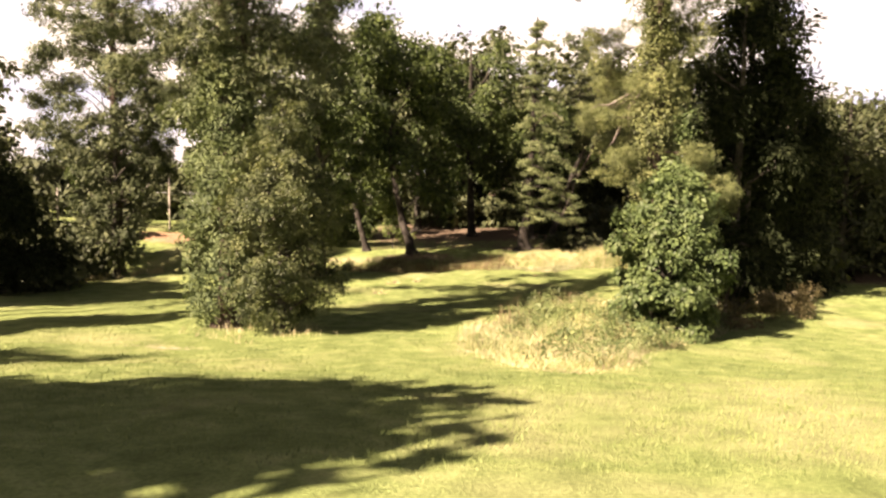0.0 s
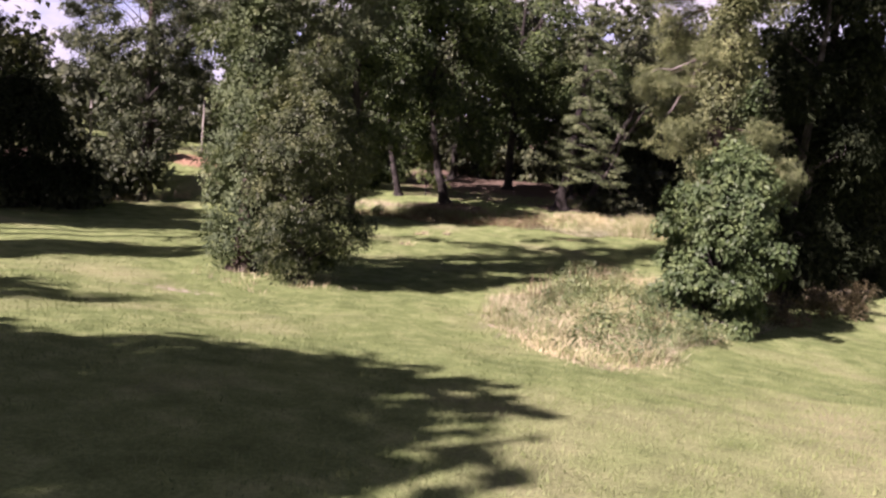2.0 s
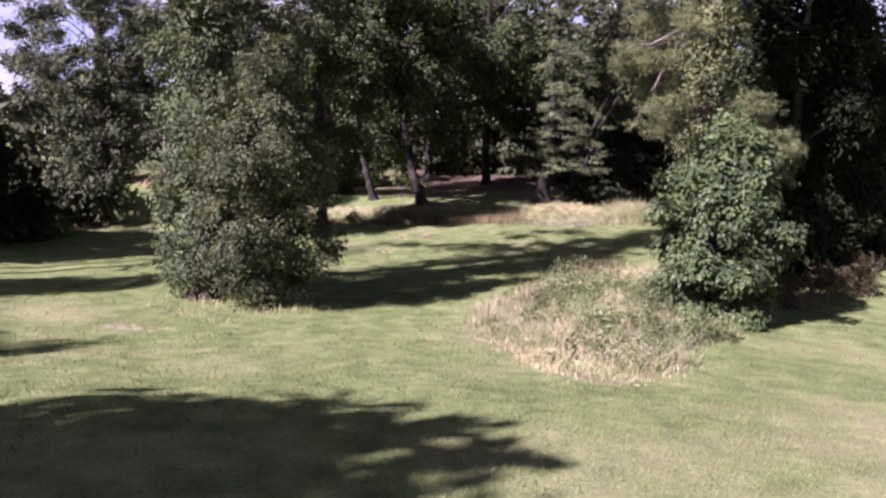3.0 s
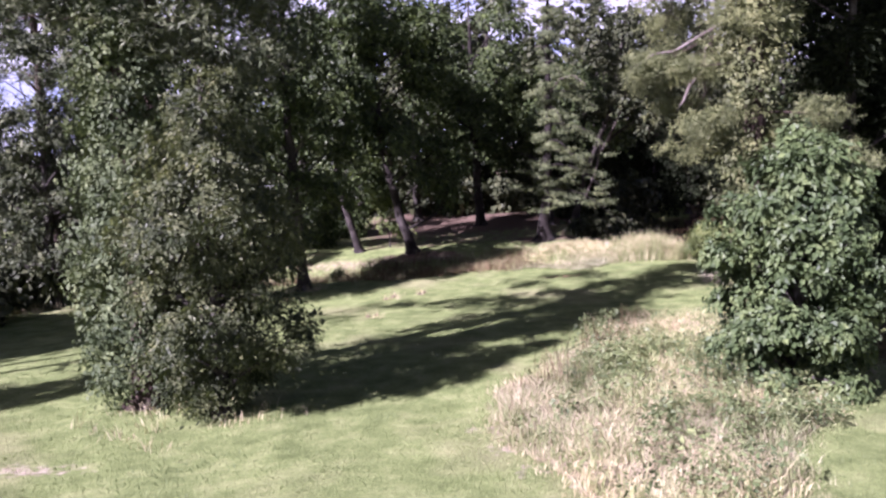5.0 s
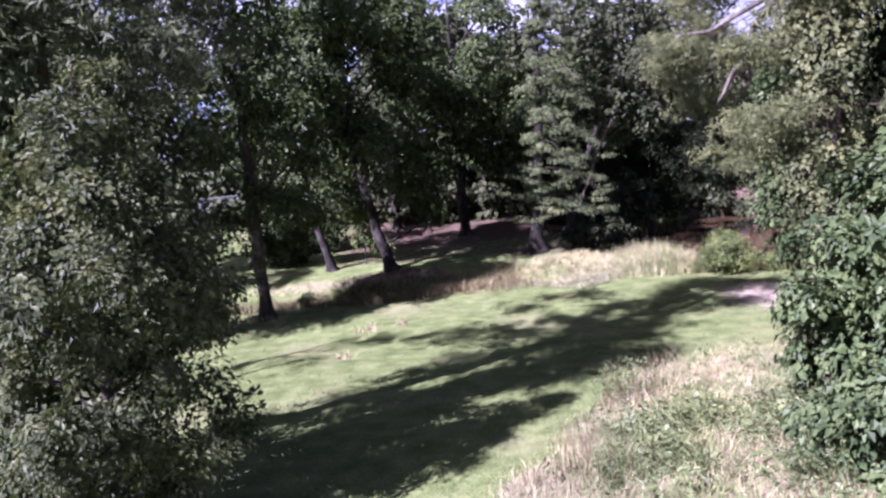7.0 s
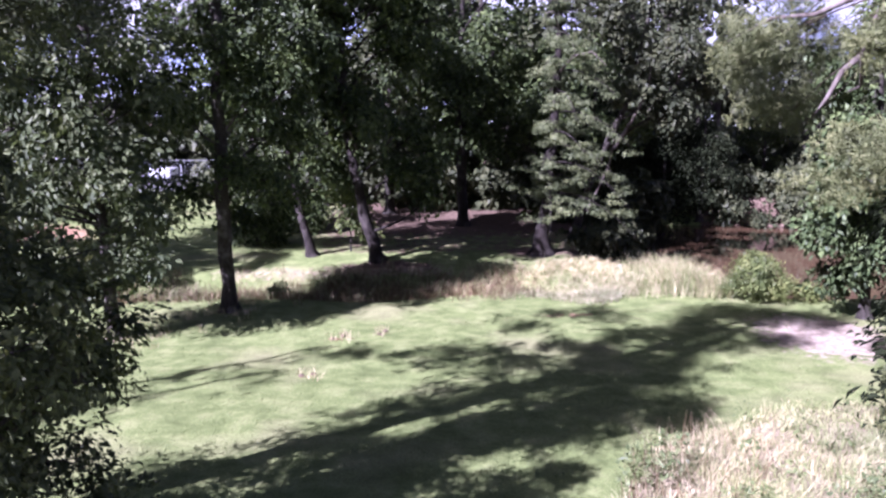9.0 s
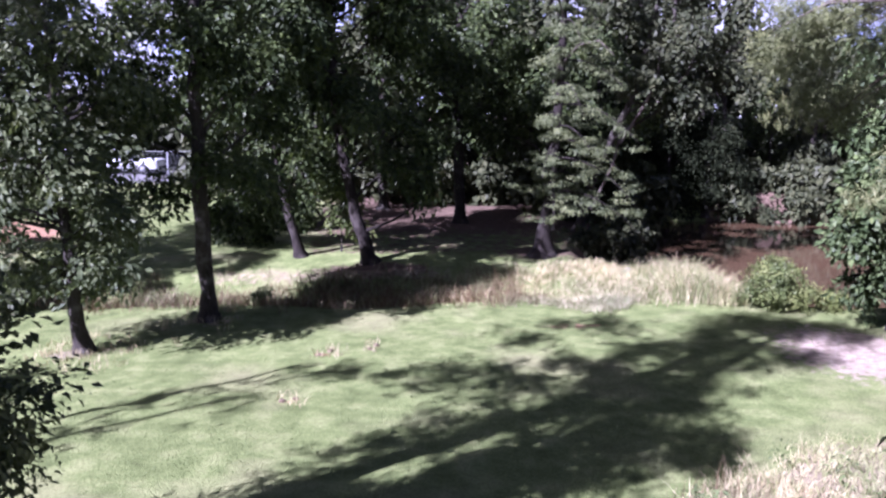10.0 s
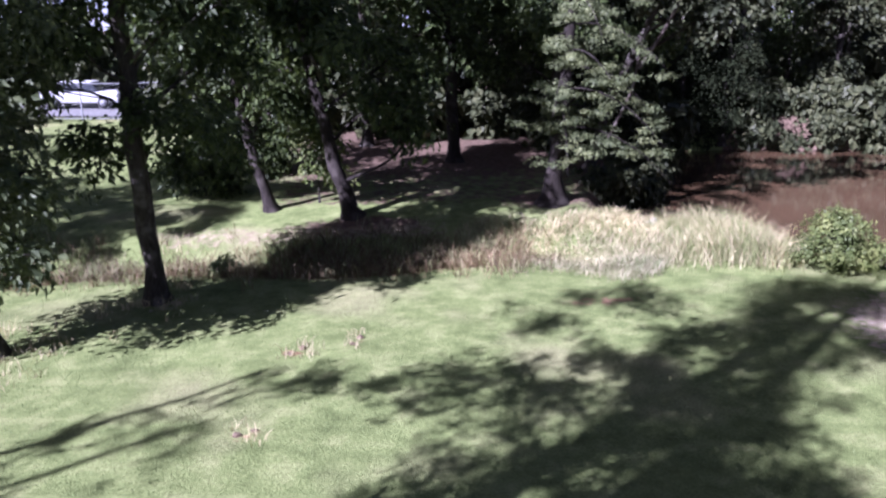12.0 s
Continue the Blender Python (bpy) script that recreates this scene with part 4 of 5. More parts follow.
def cypress_fans():
    """Tiers of drooping boughs, longest near the foot."""
    rng = np.random.default_rng(31)
    out = []
    for k in range(38):
        f = ((k + rng.random()) / 38) ** 1.1
        a = k * 2.4 + rng.uniform(-0.4, 0.4)
        toward = 0.62 + 0.55 * math.cos(a + 0.5)
        out.append((1.9 + 9.0 * f, a, 2.5 * (1 - 0.82 * f ** 1.2) * toward * rng.uniform(0.75, 1.15), rng.uniform(0.5, 0.85), int(16 - 6 * f)))
    return out


# the cypress trunk also takes the bark with shade in its colour
build_tree("cypress_tree", "feathery pale-green cypress with tiered drooping sprays", 3.5, 26.65, [(0, 0, 0, 0.32), (0.05, 0, 1, 0.2), (0.3, 0, 5, 0.13), (0.4, 0, 11, 0.03)], [], SPRAY, CYPRESS, SHADED_BARK, 26, fans=cypress_fans(),
           dead=[[(0.35, 0, 5.9, 0.05), (0.7, -0.6, 6.4, 0.04), (1.2, -1.0, 6.5, 0.03), (1.6, -1.2, 6.1, 0.01)], [(0.35, 0, 7.2, 0.04), (0.0, -0.7, 7.7, 0.03), (-0.3, -1.1, 7.6, 0.01)]])

build_tree("oak_tree", "dark leafy oak crowding the cypress from behind", 4.2, 30.8, [(0, 0, 0, 0.17), (0, 0, 3, 0.14), (0.1, 0, 9, 0.04)], ball(0.2, 0, 5.6, 2.4, 3.4, 26, 12, 19) + [(1.8, 0.3, 3.0, 1.2, 1.0, 0.7, 28), (3.0, 0.6, 3.8, 1.2, 1.1, 0.9, 30), (-1.2, 0.2, 3.4, 0.9, 0.8, 0.6, 18)], BROAD, OAK, BARK, 32, group="woodland trees")

# ---- wood edge to the left ----
build_tree("pine_tree", "broad dark irregular pine above the clay bank", -14.5, 22.6, [(0, 0, 0, 0.26), (0.05, 0, 5, 0.2), (0.1, 0, 13.5, 0.04)],
           boughs([4.0, 5.0, 6.5, 8.5, 10.5, 13.4], [1.6, 2.7, 3.3, 3.4, 2.8, 0.9], 66, 0.95, 20, 27, 0.06), TUFT, PINE, PINE_BARK, 27, thick=0.03, twigs=0.1)
build_tree("pine_tree", "bushy young pine lit above the clay bank", -13.7, 20.8, [(0, 0, 0, 0.14), (0, 0, 3, 0.12), (0.1, 0, 7.0, 0.03)],
           boughs([1.1, 1.8, 2.6, 4.0, 5.6, 7.2], [0.7, 1.3, 1.5, 1.5, 1.3, 0.6], 38, 0.6, 9, 34), TUFT, PINE, BARK, 34)
# thicket in the same near-black leaves, its shade painted in
build_tree("shrub", "dark thicket at the lawn edge with shade put into its leaves", -15.2, 14.6, [(0, 0, 0, 0.1), (0, 0, 3.6, 0.04)], ball(0, 0, 2.3, 2.5, 2.5, 30, 15, 8) + [(0.3, -0.5, 0.9, 2.1, 1.7, 0.8, 50), (-0.9, -0.2, 3.9, 1.3, 1.2, 0.7, 40), (-1.9, 0.4, 4.6, 1.2, 1.1, 0.7, 34)], CEDARLEAF, SHADED_CEDAR, BARK, 28, category="shrub")
SHADE = build_tree("oak_tree", "broad dense oak whose shadow crosses the lawn", -11.85, -10.8, [(0, 0, 0, 0.24), (0, 0, 5, 0.18), (0, 0, 10.5, 0.04)], ball(0, 0, 7.9, 2.9, 3.65, 26, 16, 17) + [(0, 0, 7.9, 2.1, 2.1, 3.0, 220), (1.0, 0.2, 9.4, 1.1, 1.0, 0.8, 36), (1.8, -1.1, 8.8, 1.1, 1.0, 0.8, 44), (-1.2, 1.6, 7.4, 1.3, 1.2, 0.8, 40)], SHADELEAF, OAK, BARK, 30, group="oaks beside the lawn")
for px, py, size, turn in ((-21.4, 9.3, 1.0, 1.0), (-17.2, 7.8, 0.62, 5.0), (-17.2, -6.4, 0.6, 2.0), (-16.9, 0.6, 0.38, 3.0), (-20.6, 4.9, 0.65, 4.0)):
    copy_thing(SHADE, Matrix.Translation((px, py, float(land(px, py)) - 0.06)) @ Matrix.Rotation(turn, 4, "Z") @ Matrix.Diagonal((size, size, 0.9, 1)))

for px, py, seed in ((-13.5, 7.6, 71), (-13.9, 6.0, 72)):
    build_tree("young_oak_tree", "slender sparse young oak beside the lawn", px, py, [(0, 0, 0, 0.12), (0.1, 0.1, 4, 0.11), (-0.1, 0.2, 11.0, 0.04)], [(0.4, 0.2, 10.2, 0.4, 0.4, 0.3, 3), (0.9, 0.3, 5.6, 0.3, 0.3, 0.2, 2), (-0.8, 0.6, 6.6, 0.3, 0.3, 0.2, 2), (0.5, -0.9, 7.4, 0.4, 0.4, 0.3, 3), (0, 0.2, 8.8, 0.4, 0.4, 0.3, 3)], BROAD, OAK, BARK, seed, group="oaks beside the lawn")
copy_thing(SHADE, Matrix.Translation((-23.6, 7.8, float(land(-23.6, 7.8)) - 0.06)) @ Matrix.Rotation(4.1, 4, "Z"))
# dark stands whose leaf colour carries the shade of the wood
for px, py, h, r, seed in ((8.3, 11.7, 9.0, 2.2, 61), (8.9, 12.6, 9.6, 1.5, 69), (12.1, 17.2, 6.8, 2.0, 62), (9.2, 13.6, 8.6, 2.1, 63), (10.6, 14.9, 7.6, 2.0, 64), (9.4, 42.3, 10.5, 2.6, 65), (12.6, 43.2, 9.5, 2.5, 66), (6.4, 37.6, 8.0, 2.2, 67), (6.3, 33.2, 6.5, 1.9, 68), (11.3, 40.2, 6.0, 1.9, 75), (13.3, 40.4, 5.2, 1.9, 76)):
    build_tree("cedar_tree", "dense cedar with deep shade put into its leaf colour", px, py, [(0, 0, 0, 0.15), (0, 0, h * 0.5, 0.1), (0, 0, h, 0.02)],
               [(r * 0.45 * math.cos(k * 2.4), r * 0.45 * math.sin(k * 2.4), 0.55 + (h - 1.05) * k / 11, r * 0.6 * (1.05 - k / 14), r * 0.6 * (1.05 - k / 14), h * 0.09, 30 if py < 15 else 15) for k in range(12)], CEDARLEAF, SHADED_CEDAR, BARK, seed, group="dark cedars by the lawn")

# ---- far woods, built from a few grown trees ----
PROTO = []
PROTO.append(build_tree("woodland_tree", "tall leafy woodland tree behind the pond", -9, 40, [(0, 0, 0, 0.24), (0.1, 0, 6, 0.15), (0.1, 0.1, 10.2, 0.03)], ball(0, 0, 8.0, 3.3, 4.2, 11, 15, 41) + [(0.6, -0.8, 3.2, 1.5, 1.4, 1.1, 16), (-1.0, 0, 2.8, 1.4, 1.3, 1.0, 14)], FAR, WOODS, BARK, 41, group="far woods", twigs=0.08))
PROTO.append(build_tree("woodland_tree", "rounded leafy woodland tree behind the pond", 5, 44, [(0, 0, 0, 0.2), (-0.1, 0, 5, 0.13), (0, 0.1, 8.6, 0.03)], ball(0, 0, 6.6, 3.5, 3.6, 11, 15, 42) + [(0.8, -0.8, 2.4, 1.5, 1.4, 1.1, 18), (-1.0, -0.4, 2.0, 1.4, 1.3, 1.1, 18)], FAR, OAK, BARK, 42, group="far woods", twigs=0.08))
PROTO.append(build_tree("pine_tree", "tall far pine rising above the woods", 9, 47, [(0, 0, 0, 0.2), (0, 0, 8, 0.13), (0.1, 0, 13, 0.03)], pine_crown(4.5, 13.8, 2.8, 14, 7, 43), FARNEEDLE, PINE, PINE_BARK, 43, group="far woods", twigs=0.1))
PROTO.append(build_tree("shrub", "leafy undergrowth at the wood edge", 14, 41.5, [(0, 0, 0, 0.06), (0, 0, 1.6, 0.03)], ball(0, 0, 1.1, 1.6, 1.1, 13, 8, 44), UNDER, WOODS, BARK, 44, category="shrub", group="far woods"))
PROTO.append(build_tree("woodland_tree", "hazy leafy tree deep in the woods", -12, 60, [(0, 0, 0, 0.24), (0.1, 0, 6, 0.15), (0.1, 0.1, 9.6, 0.03)], ball(0, 0, 7.6, 3.8, 4.6, 14, 14, 45) + [(0, 0, 2.4, 2.6, 2.4, 1.8, 40)], DISTANT, WOODS, BARK, 45, group="far woods", twigs=0.0))

PROTO.append(build_tree("woodland_tree", "bushy mid-green tree at the sunlit wood edge", 14.2, 17.6, [(0, 0, 0, 0.16), (0, 0, 3, 0.12), (0.1, 0.1, 6.6, 0.03)], boughs([0.5, 1.5, 3.0, 4.5, 5.8, 6.9], [1.2, 1.8, 2.1, 1.9, 1.4, 0.6], 36, 0.8, 11, 46), EDGELEAF, WOODS, BARK, 46, group="wood edge trees", twigs=0.1))


def plant(proto, x, y, size, turn):
    if y > 39.5 and 0.45 < (x + 0.2) / (y - 5) < 0.495 and proto is not PROTO[3]:
        size *= 0.7  # a gap in the woods over the pond
    m = Matrix.Translation((x, y, float(land(x, y)) - 0.08)) @ Matrix.Rotation(turn, 4, "Z") @ Matrix.Diagonal((size, size, size * (0.9 + 0.2 * random.random()), 1))
    return copy_thing(proto, m)


rw = random.Random(9)
for row_y, x0, x1, step, kinds in ((43.8, -20, 34, 4.0, (0, 1, 0, 0)), (50, -8, 38, 4.6, (0, 1, 0)), (58, -42, 46, 8.0, (4,))):
    x = x0
    while x < x1:
        px, py = x + rw.uniform(-1.2, 1.2), row_y + rw.uniform(-1.5, 1.8)
        size = rw.uniform(0.85, 1.15) * (0.68 if px > 17 else 0.45 if px < -14 else 1.0)
        if not (-28 < px < -9 and 40 < py < 56) and pond(px, py) < -0.5:
            plant(PROTO[kinds[rw.randrange(len(kinds))]], px, py, size, rw.uniform(0, 6.28))
        x += step
# undergrowth along the far shore
x = -14.0
while x < 34:
    px, py = x + rw.uniform(-0.4, 0.4), 41.1 + rw.uniform(-0.3, 0.9)
    if not (-15 < px < -9 or 10 < px < 14.4):
        plant(PROTO[3], px, py, rw.uniform(0.7, 1.15), rw.uniform(0, 6.28))
    x += 1.7
x = 15.0
while x < 30:
    plant(PROTO[3], x + rw.uniform(-0.3, 0.3), 40.3 + rw.uniform(-0.2, 0.3), rw.uniform(0.6, 0.95), rw.uniform(0, 6.28))
    x += 1.4
x = -62.0
while x < -4:
    plant(PROTO[3], x + rw.uniform(-0.5, 0.5), 56.4 + rw.uniform(-0.6, 0.8), rw.uniform(1.7, 2.4), rw.uniform(0, 6.28))
    x += 3.4
for x in range(10, 48, 3):
    plant(PROTO[3], x + rw.uniform(-0.8, 0.8), 52.5 + rw.uniform(-1, 1), rw.uniform(1.8, 2.5), rw.uniform(0, 6.28))
    plant(PROTO[4], x + rw.uniform(-1, 1), 62 + rw.uniform(-2, 2), rw.uniform(0.8, 1.0), rw.uniform(0, 6.28))
for x in range(-44, -6, 4):
    plant(PROTO[4], x + rw.uniform(-1, 1), 63 + rw.uniform(-2, 2), rw.uniform(0.4, 0.55), rw.uniform(0, 6.28))
# inner wood beyond the ditch, and the shaded wood to the right
INNER_WOOD = [(3, 6.4, 30.6, 0.7), (3, 7.0, 32.0, 0.8), (3, 7.6, 34.8, 0.9), (3, 5.5, 29.2, 0.6), (3, 9.0, 38.2, 0.9), (1, 0.6, 39.5, 0.9), (3, -0.8, 37.8, 1.2), (3, 2.4, 38.6, 1.2), (3, 0.8, 41.0, 1.4), (0, -5.6, 39.5, 0.9), (1, -7.2, 31.5, 0.8), (0, -2.2, 36.5, 0.9), (0, 5.0, 37.5, 1.15), (0, 2.0, 42.0, 1.15), (3, 5.6, 34.5, 1.0), (3, 7.6, 39.0, 1.1), (0, 7.0, 42, 0.95), (3, 6.2, 33.6, 1.0), (3, 8.2, 36.5, 1.2), (1, 6.6, 36.0, 0.8)]
RIGHT_WOOD = [(5, 13.6, 21.0, 0.95), (5, 16.6, 19.4, 1.0), (5, 15.9, 22.6, 1.15), (5, 19.2, 18.0, 0.95), (0, 22, 24, 0.6), (1, 17.5, 26, 0.7), (3, 11.4, 16.2, 0.9), (3, 17, 16.4, 1.1), (3, 20.5, 14.2, 1.0), (0, 26, 12, 0.6), (1, 28, 20, 0.6), (0, 27, 31, 0.7)]
LEFT_WOOD = [(3, -20.9, 26.0, 0.9), (3, -22.5, 28.5, 1.2), (3, -24.0, 26.5, 1.2), (0, -19, 19, 0.8), (3, -14.8, 17.6, 0.9), (3, -15.2, 21, 0.9), (3, -17.5, 20.5, 0.7), (3, -10.6, 21.6, 0.4), (3, -16.6, 25.6, 0.8), (3, -17.6, 25.0, 0.45), (3, -17.2, 27.6, 0.7), (3, -19.2, 27.0, 0.35), (3, -18.0, 22.6, 0.55), (0, -24.6, 11.2, 0.9), (2, -24, 24, 0.9), (0, -28, 18, 1.0), (3, -15.6, 19, 1.0), (3, -16.0, 14.8, 0.9)]
FAR_LEFT_WOOD = [(3, -17.6, 34.5, 0.9), (3, -19.8, 35.2, 0.9), (3, -16.2, 36.2, 0.8), (3, -21.8, 34.6, 1.0), (3, -11.5, 43.5, 1.1), (3, -13.4, 44.6, 0.6), (3, -20.2, 45.0, 0.8), (1, -11.2, 46, 0.7), (4, -22, 57, 0.6), (4, -16, 58, 0.6), (1, -21, 33, 0.42), (3, -30, 45, 0.45), (3, -33, 45.5, 1.4), (3, -27.3, 45, 1.1), (3, -36, 45.5, 1.4), (1, -25.5, 30, 0.5)]
for k, px, py, size in INNER_WOOD + RIGHT_WOOD + LEFT_WOOD + FAR_LEFT_WOOD:
    plant(PROTO[k], px, py, size, rw.uniform(0, 6.28))
# ---- by the pond ----
build_tree("oak_tree", "leafy young tree leaning over the pond edge", 10.1, 19.0, [(0, 0, 0, 0.12), (-0.1, 0, 2, 0.1), (-0.2, 0, 7.5, 0.03)], [(-0.9, 0.3, 1.2, 0.8, 0.8, 0.6, 30), (-1.0, -0.4, 2.3, 0.7, 0.7, 0.5, 30), (-0.6, 0, 2.6, 1.0, 1.0, 0.7, 36), (-1.25, -0.6, 3.4, 0.7, 0.7, 0.5, 30), (0.4, -0.4, 2.0, 1.0, 1.0, 0.9, 30), (-0.4, -0.2, 4.2, 1.3, 1.2, 0.8, 46), (0.9, 0.2, 4.6, 1.2, 1.1, 0.9, 36), (-0.6, 0, 5.7, 1.1, 1.0, 0.8, 36), (0, 0, 6.9, 0.9, 0.9, 0.7, 26)], MIDLEAF, BUSH, BARK, 51)
build_tree("shrub", "bright green leafy shrub at the water", 8.45, 21.25, [(0, 0, 0, 0.04), (0, 0, 1.0, 0.015)], boughs([0.15, 0.5, 0.9, 1.3], [0.6, 0.7, 0.5, 0.2], 18, 0.3, 8, 52) + [(0.9, -0.2, 0.4, 0.5, 0.4, 0.3, 20), (1.5, -0.3, 0.35, 0.4, 0.35, 0.25, 14)], FINE, SHRUB, BARK, 52, category="shrub")
build_tree("shrub", "bright leafy sapling among the oak trunks", -2.9, 27.4, [(0, 0, 0, 0.03), (0, 0, 2.2, 0.012)], [(0, 0, 1.8, 0.5, 0.45, 0.5, 26), (0.25, -0.1, 1.1, 0.4, 0.35, 0.3, 12), (-0.3, 0, 2.4, 0.35, 0.3, 0.3, 10)], MIDLEAF, SHRUB, BARK, 56, category="shrub")
for px, py, size, seed in ((-6.4, 28.6, 0.9, 57), (-5.2, 31.6, 0.8, 59)):
    build_tree("shrub", "dark shaded undergrowth among the oak trunks", px, py, [(0, 0, 0, 0.04), (0, 0, 1.6 * size, 0.015)], [(0, 0, 0.7 * size, 1.1 * size, 0.9 * size, 0.6 * size, 44), (0.4, -0.1, 1.5 * size, 0.8 * size, 0.7 * size, 0.5 * size, 30), (-0.7 * size, 0, 1.2 * size, 0.7 * size, 0.6 * size, 0.5 * size, 22)], BROAD, OAK, BARK, seed, category="shrub", group="undergrowth among the oaks")
build_tree("shrub", "small green shrub beside the ditch", -4.5, 22.6, [(0, 0, 0, 0.03), (0, 0, 0.5, 0.015)], [(0, 0, 0.3, 0.4, 0.35, 0.28, 14)], FINE, WEED, BARK, 53, category="shrub")


# ---- fence, road and posts beyond the wood ----
def ribbon(x0, x1, y0, y1, lift, n=30):
    xs = np.linspace(x0, x1, n)
    V = np.concatenate([np.c_[xs, np.full(n, y), land(xs, np.full(n, y)) + lift] for y in (y0, y1)])
    k = np.arange(n - 1)
    return V, np.stack([k, k + 1, k + 1 + n, k + n], 1)


def box(cx, cy, cz, sx, sy, sz, bevel=0.0):
    bm = bmesh.new()
    bmesh.ops.create_cube(bm, size=1)
    bmesh.ops.scale(bm, vec=(sx, sy, sz), verts=bm.verts)
    if bevel:
        bmesh.ops.bevel(bm, geom=bm.edges[:], offset=bevel, segments=2, affect="EDGES", profile=0.6)
    bmesh.ops.translate(bm, vec=(cx, cy, cz), verts=bm.verts)
    return bm


def part(name, bm, mat, parent, label=""):
    me = bpy.data.meshes.new(name)
    bm.to_mesh(me), bm.free()
    me.materials.append(mat)
    ob = new(name, me)
    ob.parent = parent
    return tagged(ob, label=label)


def plain(name, colour, rough=0.6, metal=0.0, vary=0.15):
    m, n, l, b = material(name, rough, 0.4)
    tc = n.new("ShaderNodeTexCoord")
    r = ramp(n, (0.3, tuple(c * (1 - vary) for c in colour)), (0.7, tuple(min(1, c * (1 + vary)) for c in colour)))
    l.new(noise_tex(n, l, 5, 4, tc.outputs["Object"]), r.inputs[0])
    l.new(r.outputs[0], b.inputs["Base Color"])
    b.inputs["Metallic"].default_value = metal
    return m


ASPHALT, STEEL, PAINT, GLASSY, RUBBER = plain("worn_asphalt", (0.16, 0.16, 0.165), 0.9), plain("galvanised_steel", (0.20, 0.21, 0.23), 0.6, 0.3), plain("white_car_paint", (0.55, 0.57, 0.60), 0.35, 0, 0.03), plain("dark_car_glass", (0.03, 0.035, 0.045), 0.08), plain("tyre_rubber", (0.03, 0.03, 0.03), 0.85)
LENS = plain("red_lens", (0.30, 0.02, 0.02), 0.3)
POSTWOOD = plain("weathered_post", (0.30, 0.27, 0.24), 0.9)
tagged(quads("road", *ribbon(-60, -9, 47.5, 53.5, 0.05), ASPHALT), "pale worn asphalt road beyond the trees", "road", kind="structure")


def fence():
    root = new("chain_link_fence")
    root.location = (0, 0, 0)
    for x in np.arange(-27, -9.4, 2.4):
        z = float(land(x, 46.3))
        quads("post", *tube([(x, 46.3, z - 0.2, 0.045), (x, 46.3, z + 1.9, 0.045), (x, 46.3, z + 1.92, 0.01)], 8), STEEL, root, True)
    xs = np.arange(-27, -9.4, 2.4)
    for up in (1.86, 0.1):
        quads("rail", *tube(np.c_[xs, np.full(len(xs), 46.3), land(xs, np.full(len(xs), 46.3)) + up, np.full(len(xs), 0.025)], 6), STEEL, root, True)
    wires = []
    for sign in (1, -1):
        for x in np.arange(-27, -10.6, 0.16):
            z = float(land(x, 46.3))
            a, b = (0.12, 1.84) if sign > 0 else (1.84, 0.12)
            wires.append(tube([(x, 46.3, z + a, 0.006), (x + 1.3, 46.3, z + b, 0.006)], 3))
    quads("mesh", *join(wires), STEEL, root, False, "diamond wire mesh")
    tagged(root, "grey chain-link fence beside the road", "fence")


fence()


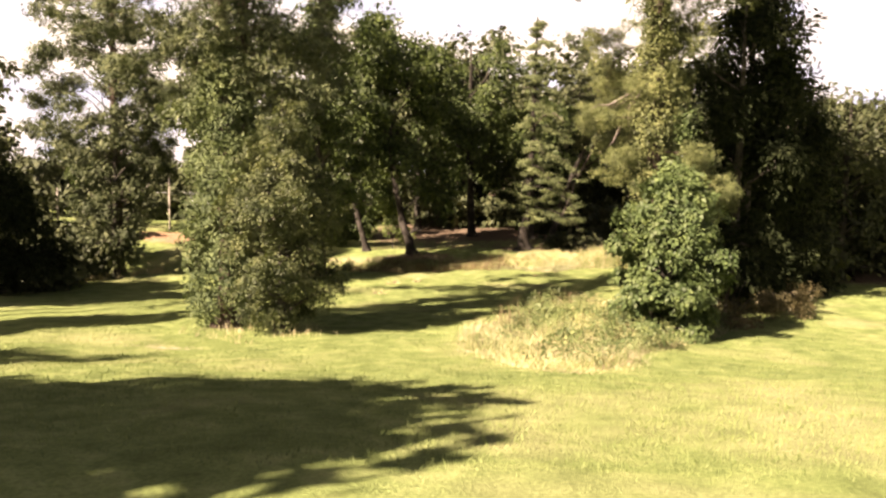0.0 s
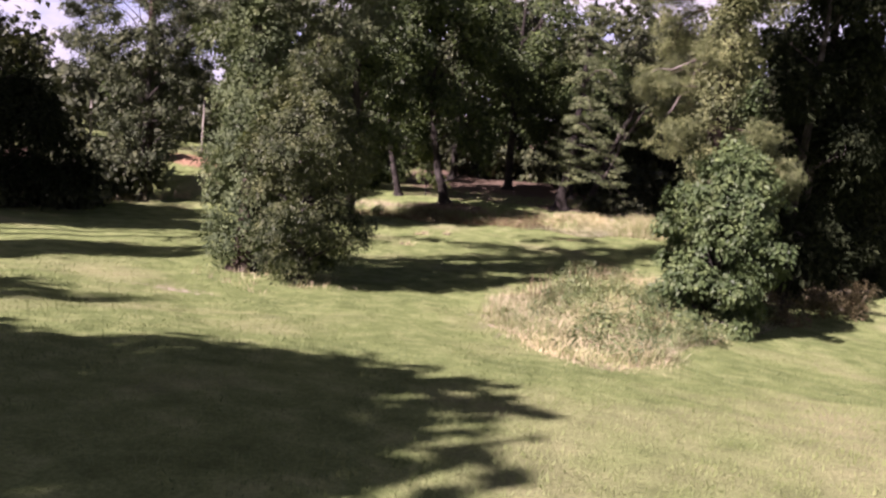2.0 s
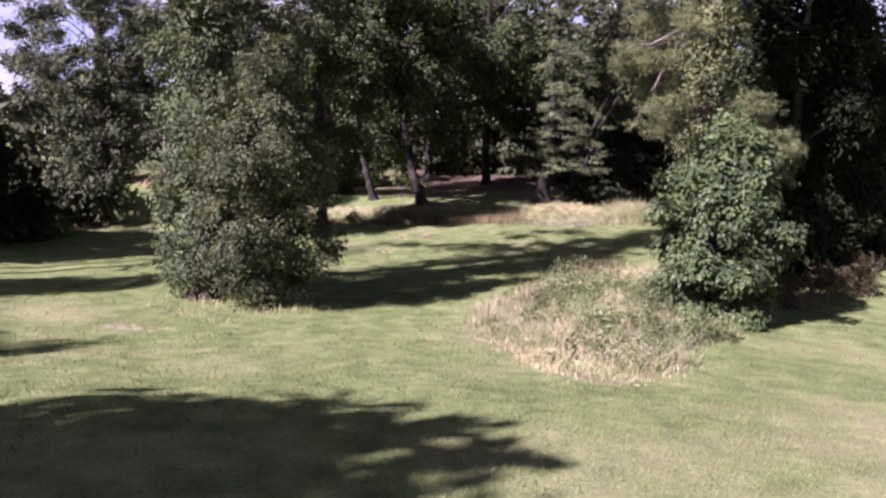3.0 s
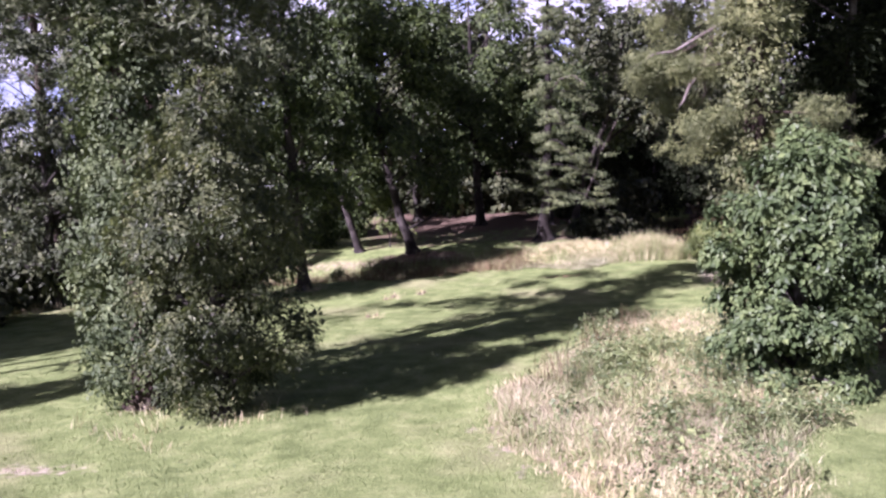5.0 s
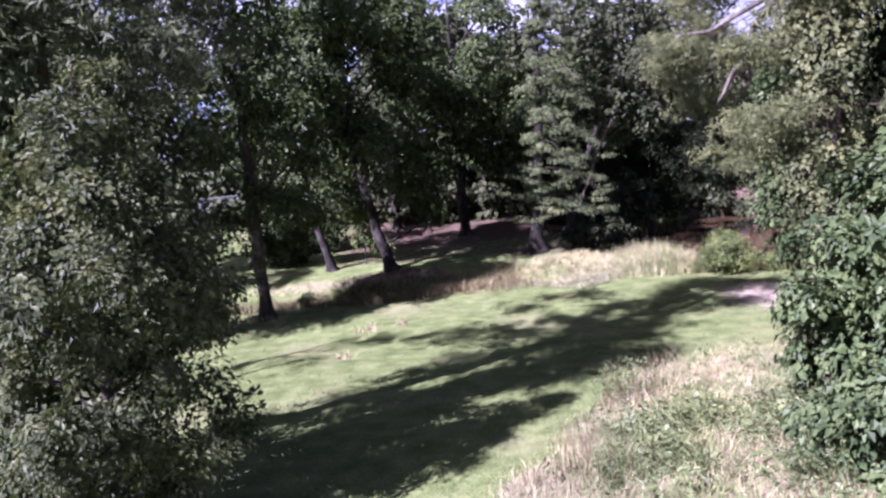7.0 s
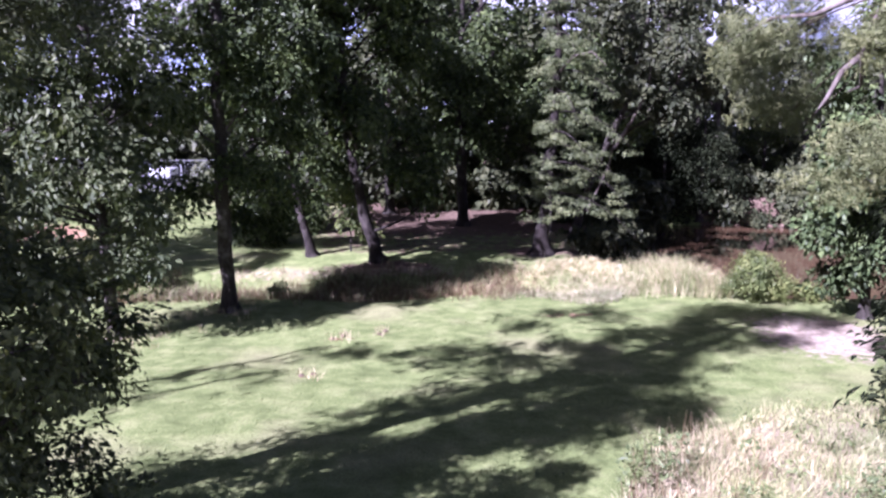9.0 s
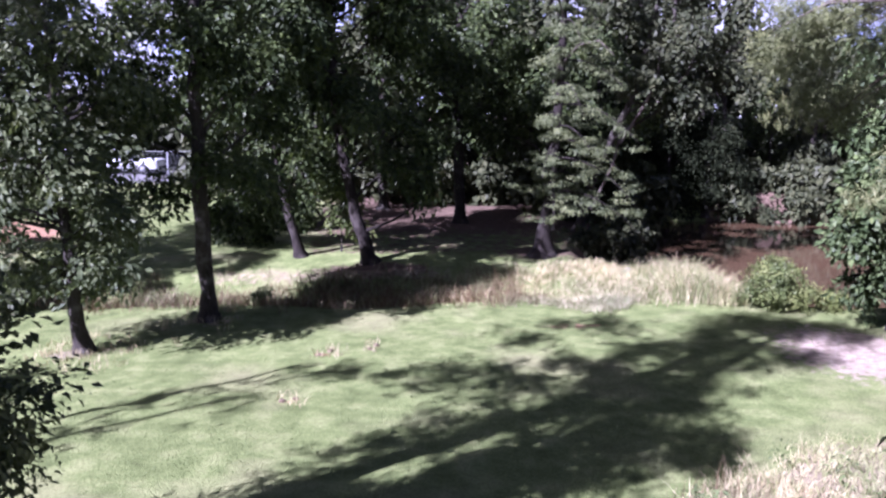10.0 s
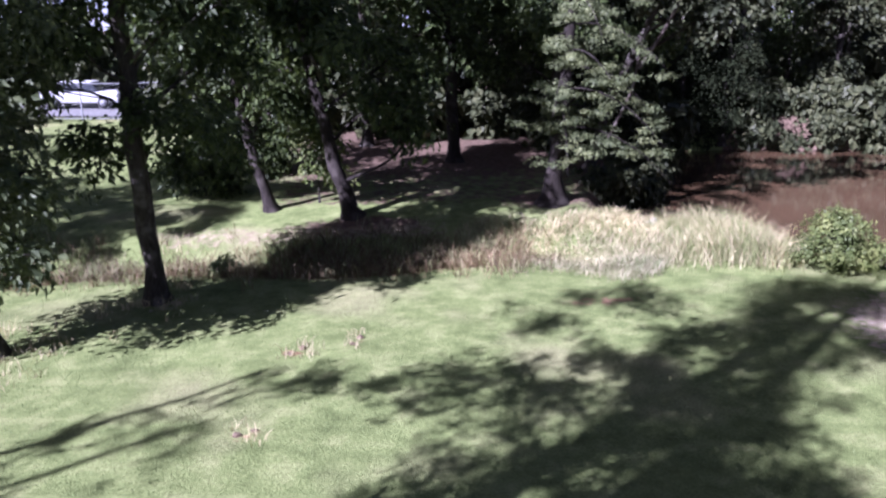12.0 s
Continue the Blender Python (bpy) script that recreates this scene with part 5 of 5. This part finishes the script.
def car(x, y):
    root = new("car")
    z = float(land(x, y)) + 0.06
    root.location = (x, y, z)
    part("body", box(0, 0, 0.62, 4.4, 1.75, 0.62, 0.16), PAINT, root)
    cab = box(-0.2, 0, 1.15, 2.5, 1.5, 0.56, 0.05)
    for v in cab.verts:
        if v.co.z > 1.2:
            v.co.x = -0.2 + (v.co.x + 0.2) * 0.72
            v.co.y *= 0.86
    part("cabin", cab, GLASSY, root, "dark glazed cabin")
    part("roof", box(-0.2, 0, 1.45, 1.7, 1.28, 0.06, 0.02), PAINT, root)
    for sx in (-1.35, 1.35):
        for sy in (-0.82, 0.82):
            wheel = quads("wheel", *tube([(sx, sy - 0.1, 0.32, 0.05), (sx, sy - 0.09, 0.32, 0.32), (sx, sy + 0.09, 0.32, 0.32), (sx, sy + 0.1, 0.32, 0.05)], 14), RUBBER, root, True)
            quads("rim", *tube([(sx, sy - 0.115, 0.32, 0.02), (sx, sy - 0.11, 0.32, 0.19), (sx, sy + 0.11, 0.32, 0.19), (sx, sy + 0.115, 0.32, 0.02)], 14), STEEL, wheel, True, "pale metal wheel rim")
    for sx, mat, name in ((2.17, STEEL, "headlight"), (-2.17, LENS, "tail_light")):
        for sy in (-0.6, 0.6):
            part(name, box(sx, sy, 0.72, 0.1, 0.3, 0.13, 0.03), mat, root)
    part("bumper", box(2.2, 0, 0.42, 0.12, 1.6, 0.16, 0.04), RUBBER, root)
    part("bumper", box(-2.2, 0, 0.42, 0.12, 1.6, 0.16, 0.04), RUBBER, root)
    tagged(root, "white saloon car parked behind the wire fence", "car")


car(-19.4, 51.5)
for px, py, h in ((-15.1, 30.2, 3.0), (-20.5, 29.0, 2.0)):
    root = new("wooden_post")
    root.location = (px, py, float(land(px, py)))
    quads("shaft", *tube([(0, 0, -0.2, 0.06), (0.02, 0, h * 0.5, 0.055), (0.03, 0, h, 0.05), (0.03, 0, h + 0.02, 0.01)], 8), POSTWOOD, root, True)
    tagged(root, "weathered grey wooden post by the bank", "post", "posts by the bank")


# ---- small things on the lawn ----
def lump(name, label, category, x, y, size, mat, seed, group=""):
    rng = np.random.default_rng(seed)
    bm = bmesh.new()
    bmesh.ops.create_icosphere(bm, subdivisions=2, radius=1.0)
    for v in bm.verts:
        v.co = Vector(v.co) * (0.75 + 0.5 * noise.noise(v.co * 1.6 + Vector((seed, 0, 0))) + 0.1 * rng.random())
        v.co = Vector((v.co.x * size[0], v.co.y * size[1], max(v.co.z, -0.4) * size[2]))
    me = bpy.data.meshes.new(name)
    bm.to_mesh(me), bm.free()
    me.materials.append(mat)
    ob = new(name, me)
    ob.location = (x, y, float(land(x, y)) + 0.02)
    return tagged(ob, label, category, group)


CLOD, STONE = plain("dry_clay", (0.125, 0.092, 0.062), 0.95, 0, 0.4), plain("pale_stone", (0.55, 0.52, 0.48), 0.8)
lump("stone", "pale stone among the reeds by the pond", "stone", 5.6, 24.5, (0.22, 0.16, 0.2), STONE, 3)
for n, (px, py, a) in enumerate(((-2.15, 17.75, 0.11), (-1.95, 17.95, 0.13), (-1.15, 18.0, 0.1), (-1.05, 18.3, 0.12), (-2.35, 15.1, 0.12), (-2.15, 15.2, 0.09))):
    lump("clod", "dry reddish clod of earth on the lawn", "clod", px, py, (a * 0.62, a * 0.5, a * 0.36), CLOD, 5 + n, "clods on the lawn")
